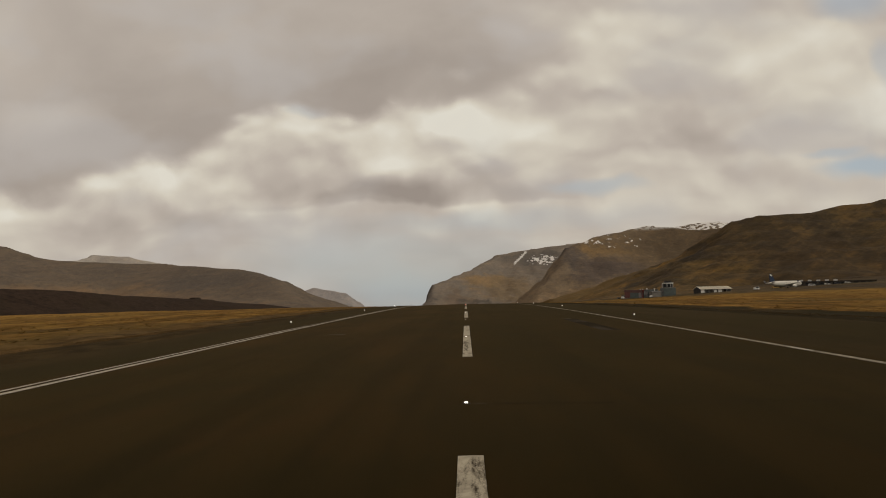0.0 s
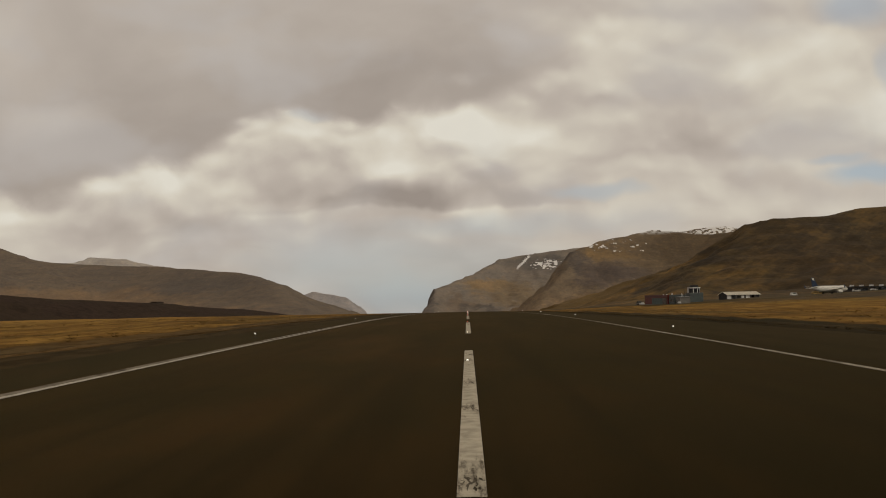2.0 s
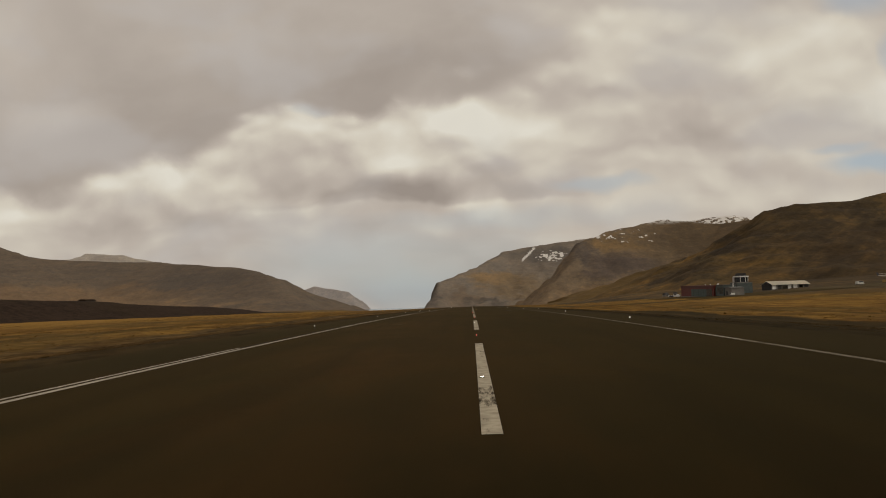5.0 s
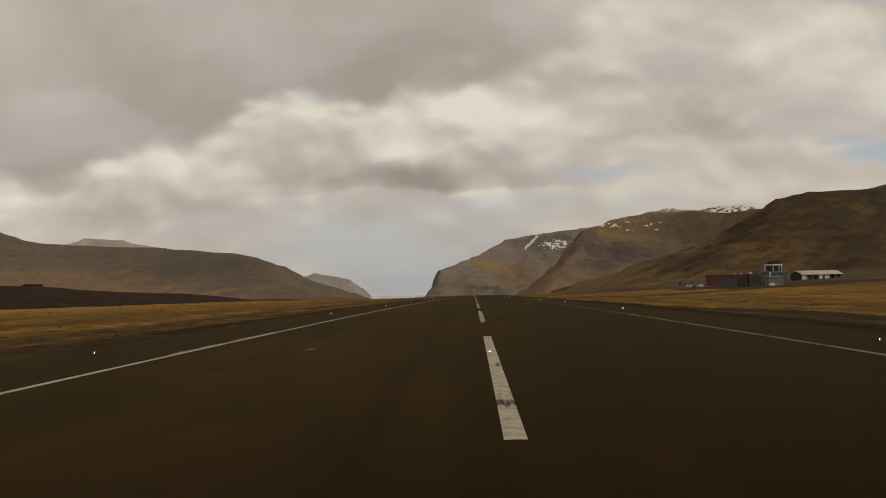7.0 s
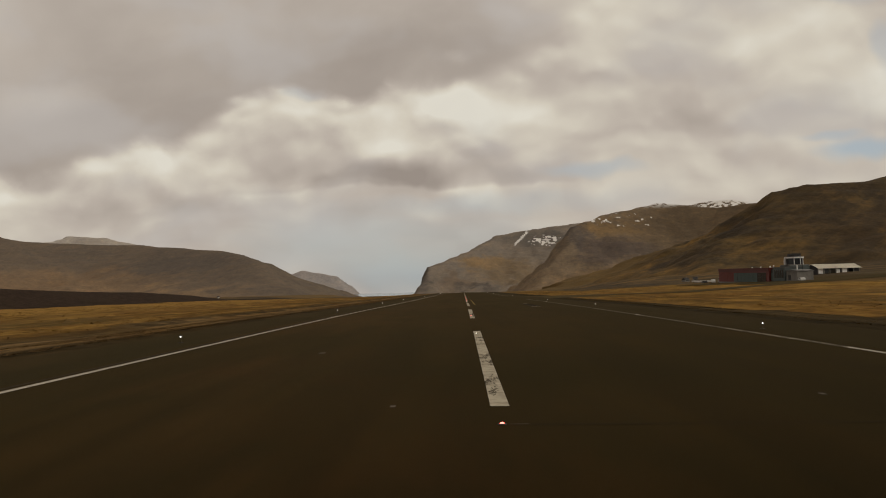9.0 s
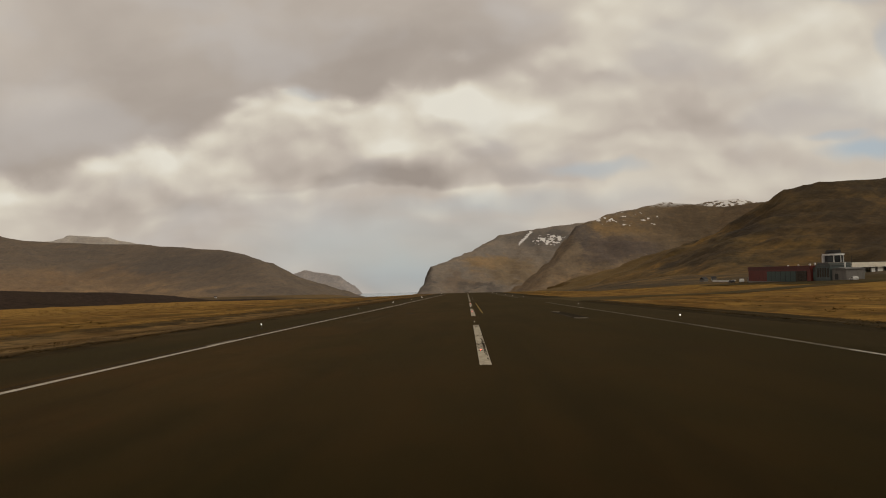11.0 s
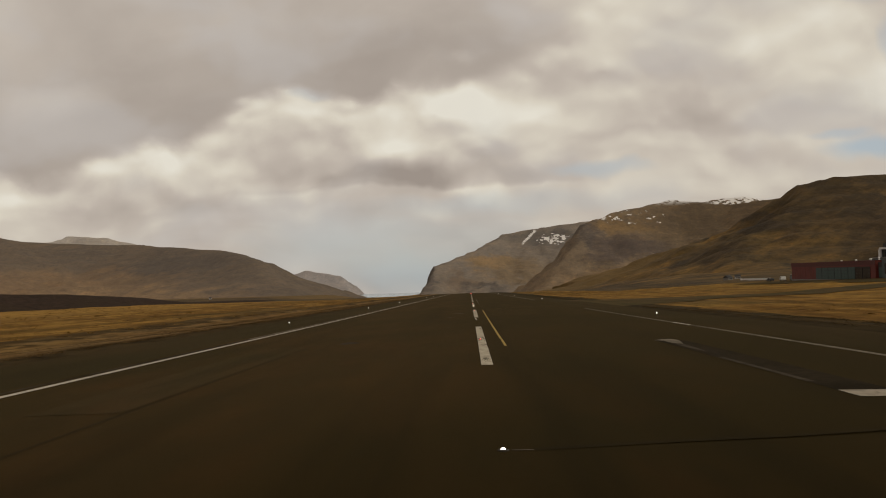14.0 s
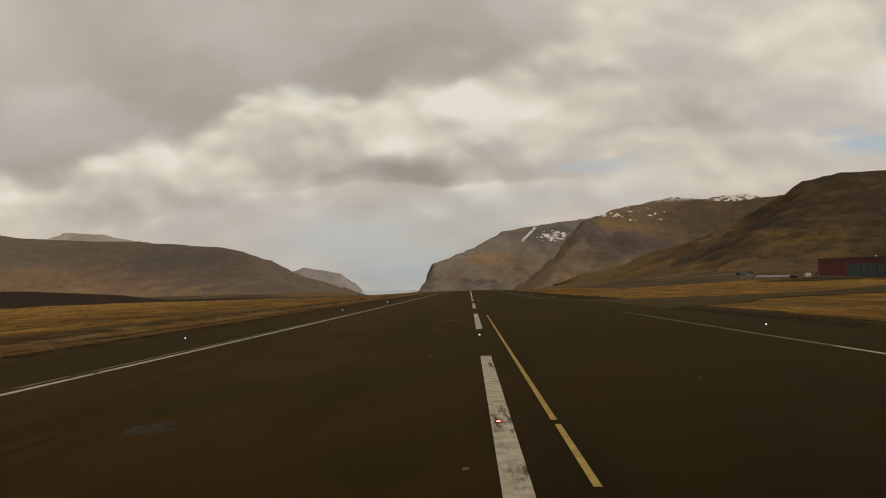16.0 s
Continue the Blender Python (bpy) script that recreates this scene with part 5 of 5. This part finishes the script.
for x, y, color, tall, label in ((247, 676, CAR_WHITE, 2.4, "white apron van near the airliner"), (258, 664, CAR_YELLOW, 2.2, "yellow ground service vehicle near the airliner"), (263, 668, CAR_YELLOW, 1.9, "yellow baggage tug near the airliner"),
                               (290, 668, CAR_WHITE, 1.9, "white van before the terminal"), (296, 670, CAR_DARK, 1.6, "dark car before the terminal"), (303, 668, CAR_WHITE, 1.5, "white car before the terminal"),
                               (311, 667, CAR_DARK, 1.9, "dark van before the terminal"), (318, 664, CAR_WHITE, 1.6, "white car before the terminal")):
    vehicle(x, y, random.uniform(-30, 30), color, tall, 4.6 if tall < 1.8 else 5.4, "service_vehicle", label, "vehicle")

# ---- outlying things ----


def cottage(x, y, turn, long, wall, roof, label, up=0.0):
    z = land_at(x, y) + up
    ob = empty("house", x, y, z, turn, label=label, category="house")
    n, w = long / 2, 3.6
    ob.scale = (0.62, 0.62, 0.62)
    part("wall", box(-n, n, -w, w, -6.0, 2.8), wall, ob)
    swing = Matrix(((0, 0, 1, 0), (1, 0, 0, 0), (0, 1, 0, 0), (0, 0, 0, 1)))
    part("roof", prism([(-w - 0.4, 2.6), (w + 0.4, 2.6), (0, 5.2)], -n - 0.3, n + 0.3, swing), roof, ob)
    part("chimney", box(n * 0.4, n * 0.4 + 0.7, -0.35, 0.35, 4.2, 5.9), CONCRETE, ob)
    for i in range(3):
        part("window", box(-n * 0.7 + i * n * 0.55, -n * 0.7 + i * n * 0.55 + 1.1, -w - 0.05, -w + 0.03, 0.9, 2.1), DARK_GLASS, ob)
    return ob


cottage(181, 913, 25, 7, GREY_LIGHT, DARK_TRIM, "small pale house with a dark roof below the fell")
cottage(-465, 1765, 10, 6, WHITE_METAL, DARK_TRIM, "lone white house in the western pastures")
cottage(196, 938, -10, 6, WALL_WHITE, DARK_TRIM, "small white house below the fell")


def low_wall():
    ob = empty("boundary_wall", 150, 800, 0, label="long low white boundary wall beside the road", category="wall")
    for i in range(14):
        y = 768 + i * 5.0
        x = 157.0 + 0.12 * (i * 5)
        z = land_at(x, y)
        part("wall_panel", box(x - 150 - 0.15, x - 150 + 0.15, y - 800, y - 800 + 4.9, z - 0.6, z + 1.05), WHITE_METAL, ob)
    return ob


low_wall()


def bank_shed():
    x, y = -188.0, 541.0
    z = land_at(x, y)
    ob = empty("bank_shed", x, y, z, 78, label="low dark turf-roofed shed on the earth bank", category="shed")
    part("wall", box(-3.4, 3.4, -2.2, 2.2, -0.8, 0.7), CONCRETE_DARK, ob)
    part("roof", prism([(-2.6, 0.6), (2.6, 0.6), (1.2, 1.2), (-1.2, 1.2)], -3.7, 3.7, Matrix(((0, 0, 1, 0), (1, 0, 0, 0), (0, 1, 0, 0), (0, 0, 0, 1)))), EARTH, ob)
    return ob


bank_shed()

# worn flecks of old paint and patched cores on the asphalt
for x, y, w in ((7.6, 271.5, 0.28), (-2.4, 270.5, 0.25), (-6.9, 287, 0.5), (-1.6, 262.2, 0.18), (3.8, 330, 0.2), (-2.2, 400.5, 0.3), (-0.7, 380.7, 0.20), (-2.6, 422.0, 0.5), (5.9, 392, 0.2), (-4.6, 214, 0.25), (-8.4, 243.6, 0.9)):
    part("paint_fleck", strip(x - w / 4, x + w / 4, y - w / 2, y + w / 2, 0.006), FAINT_PAINT, runway, "small pale fleck of old paint")
for x, y, w, n in ((-9.8, 232.8, 1.4, 2.4), (-6.3, 336.8, 0.9, 1.5), (-12.2, 372, 1.2, 9), (5.2, 140, 1.6, 7), (9, 300, 1.6, 12), (-5, 60, 1.6, 9)):
    part("repair_patch", strip(x - w / 2, x + w / 2, y - n / 2, y + n / 2, 0.003), SEALED if n < 3 else BLACKED, runway, "darker asphalt repair patch")

# ---- verge grass ----


AIRFIELD_TUFT = turf("tussock_blades", (0.235, 0.138, 0.040), (0.140, 0.080, 0.026), (0.120, 0.082, 0.030))
VERGE_BLADES = turf("verge_blades", (0.155, 0.094, 0.038), (0.070, 0.045, 0.019), (0.052, 0.038, 0.016), 2.0)
MOSSY_BLADES = turf("mossy_blades", (0.098, 0.064, 0.027), (0.048, 0.034, 0.015), (0.036, 0.029, 0.013), 2.0)


def clumps(name, places, seed, mat, label):
    """Tufts of lodged winter blades, broad at the foot. Places are (x, y, reach, height)."""
    rnd = random.Random(seed)
    verts, faces = [], []
    for x, y, reach, tall in places:
        z = land_at(x, y) - 0.05
        for _ in range(7):
            a, r, b = rnd.uniform(0, 6.28), reach * rnd.random(), rnd.uniform(0, 3.14)
            bx, by, w = x + r * math.cos(a), y + 1.6 * r * math.sin(a), reach * rnd.uniform(0.10, 0.26)
            k = len(verts)
            verts += [(bx - w * math.cos(b), by - w * math.sin(b), z), (bx + w * math.cos(b), by + w * math.sin(b), z),
                      (bx + rnd.gauss(0, 1.5) * reach, by + rnd.gauss(0, 1.5) * reach, z + 0.05 + tall * rnd.uniform(0.3, 0.8))]
            faces.append((k, k + 1, k + 2))
    me = bpy.data.meshes.new(name)
    me.from_pydata(verts, [], faces)
    me.materials.append(mat)
    return tagged(new(name, me), label, "grass", kind="stuff")


def verge_places(side, count, seed):
    """Along the verge, thickest near the asphalt."""
    rnd = random.Random(seed)
    for _ in range(count):
        y = rnd.uniform(-5, 640)
        if side < 0 or not 455 < y < 535:
            out = float(east_out(y)) if side > 0 else SHOULDER_OUT
            bare = 4.2 if side < 0 and y < 260 else 1.4
            yield side * (out + bare + (8.2 - bare) * rnd.random() ** 1.3), y, rnd.uniform(0.12, 0.34), rnd.uniform(0.04, 0.12)


def field_places(side, count, seed):
    """Over the open grass, set closer near the runway."""
    rnd = random.Random(seed)
    for _ in range(count):
        y = rnd.uniform(-5, 860)
        out = (float(east_out(y)) if side > 0 else SHOULDER_OUT) + 12.5
        x = side * (out + (100 if side > 0 else 120) * rnd.random() ** 1.5)
        if side < 0 or not (440 < y < 600 and x < 24 + (y - 440) * 1.3):
            yield x, y, rnd.uniform(0.2, 0.65), rnd.uniform(0.10, 0.27)


for side, many in ((-1, 8000), (1, 6000)):
    clumps("tussock_grass", field_places(side, many, 8 + side), 7, AIRFIELD_TUFT, "tousled orange-brown winter grass clumps")
clumps("verge_grass", verge_places(-1, 15000, 5), 11, VERGE_BLADES, "dry brown grass tufts along the runway verge")
clumps("verge_grass", verge_places(1, 8000, 6), 12, MOSSY_BLADES, "dark tan grass tufts along the runway verge")
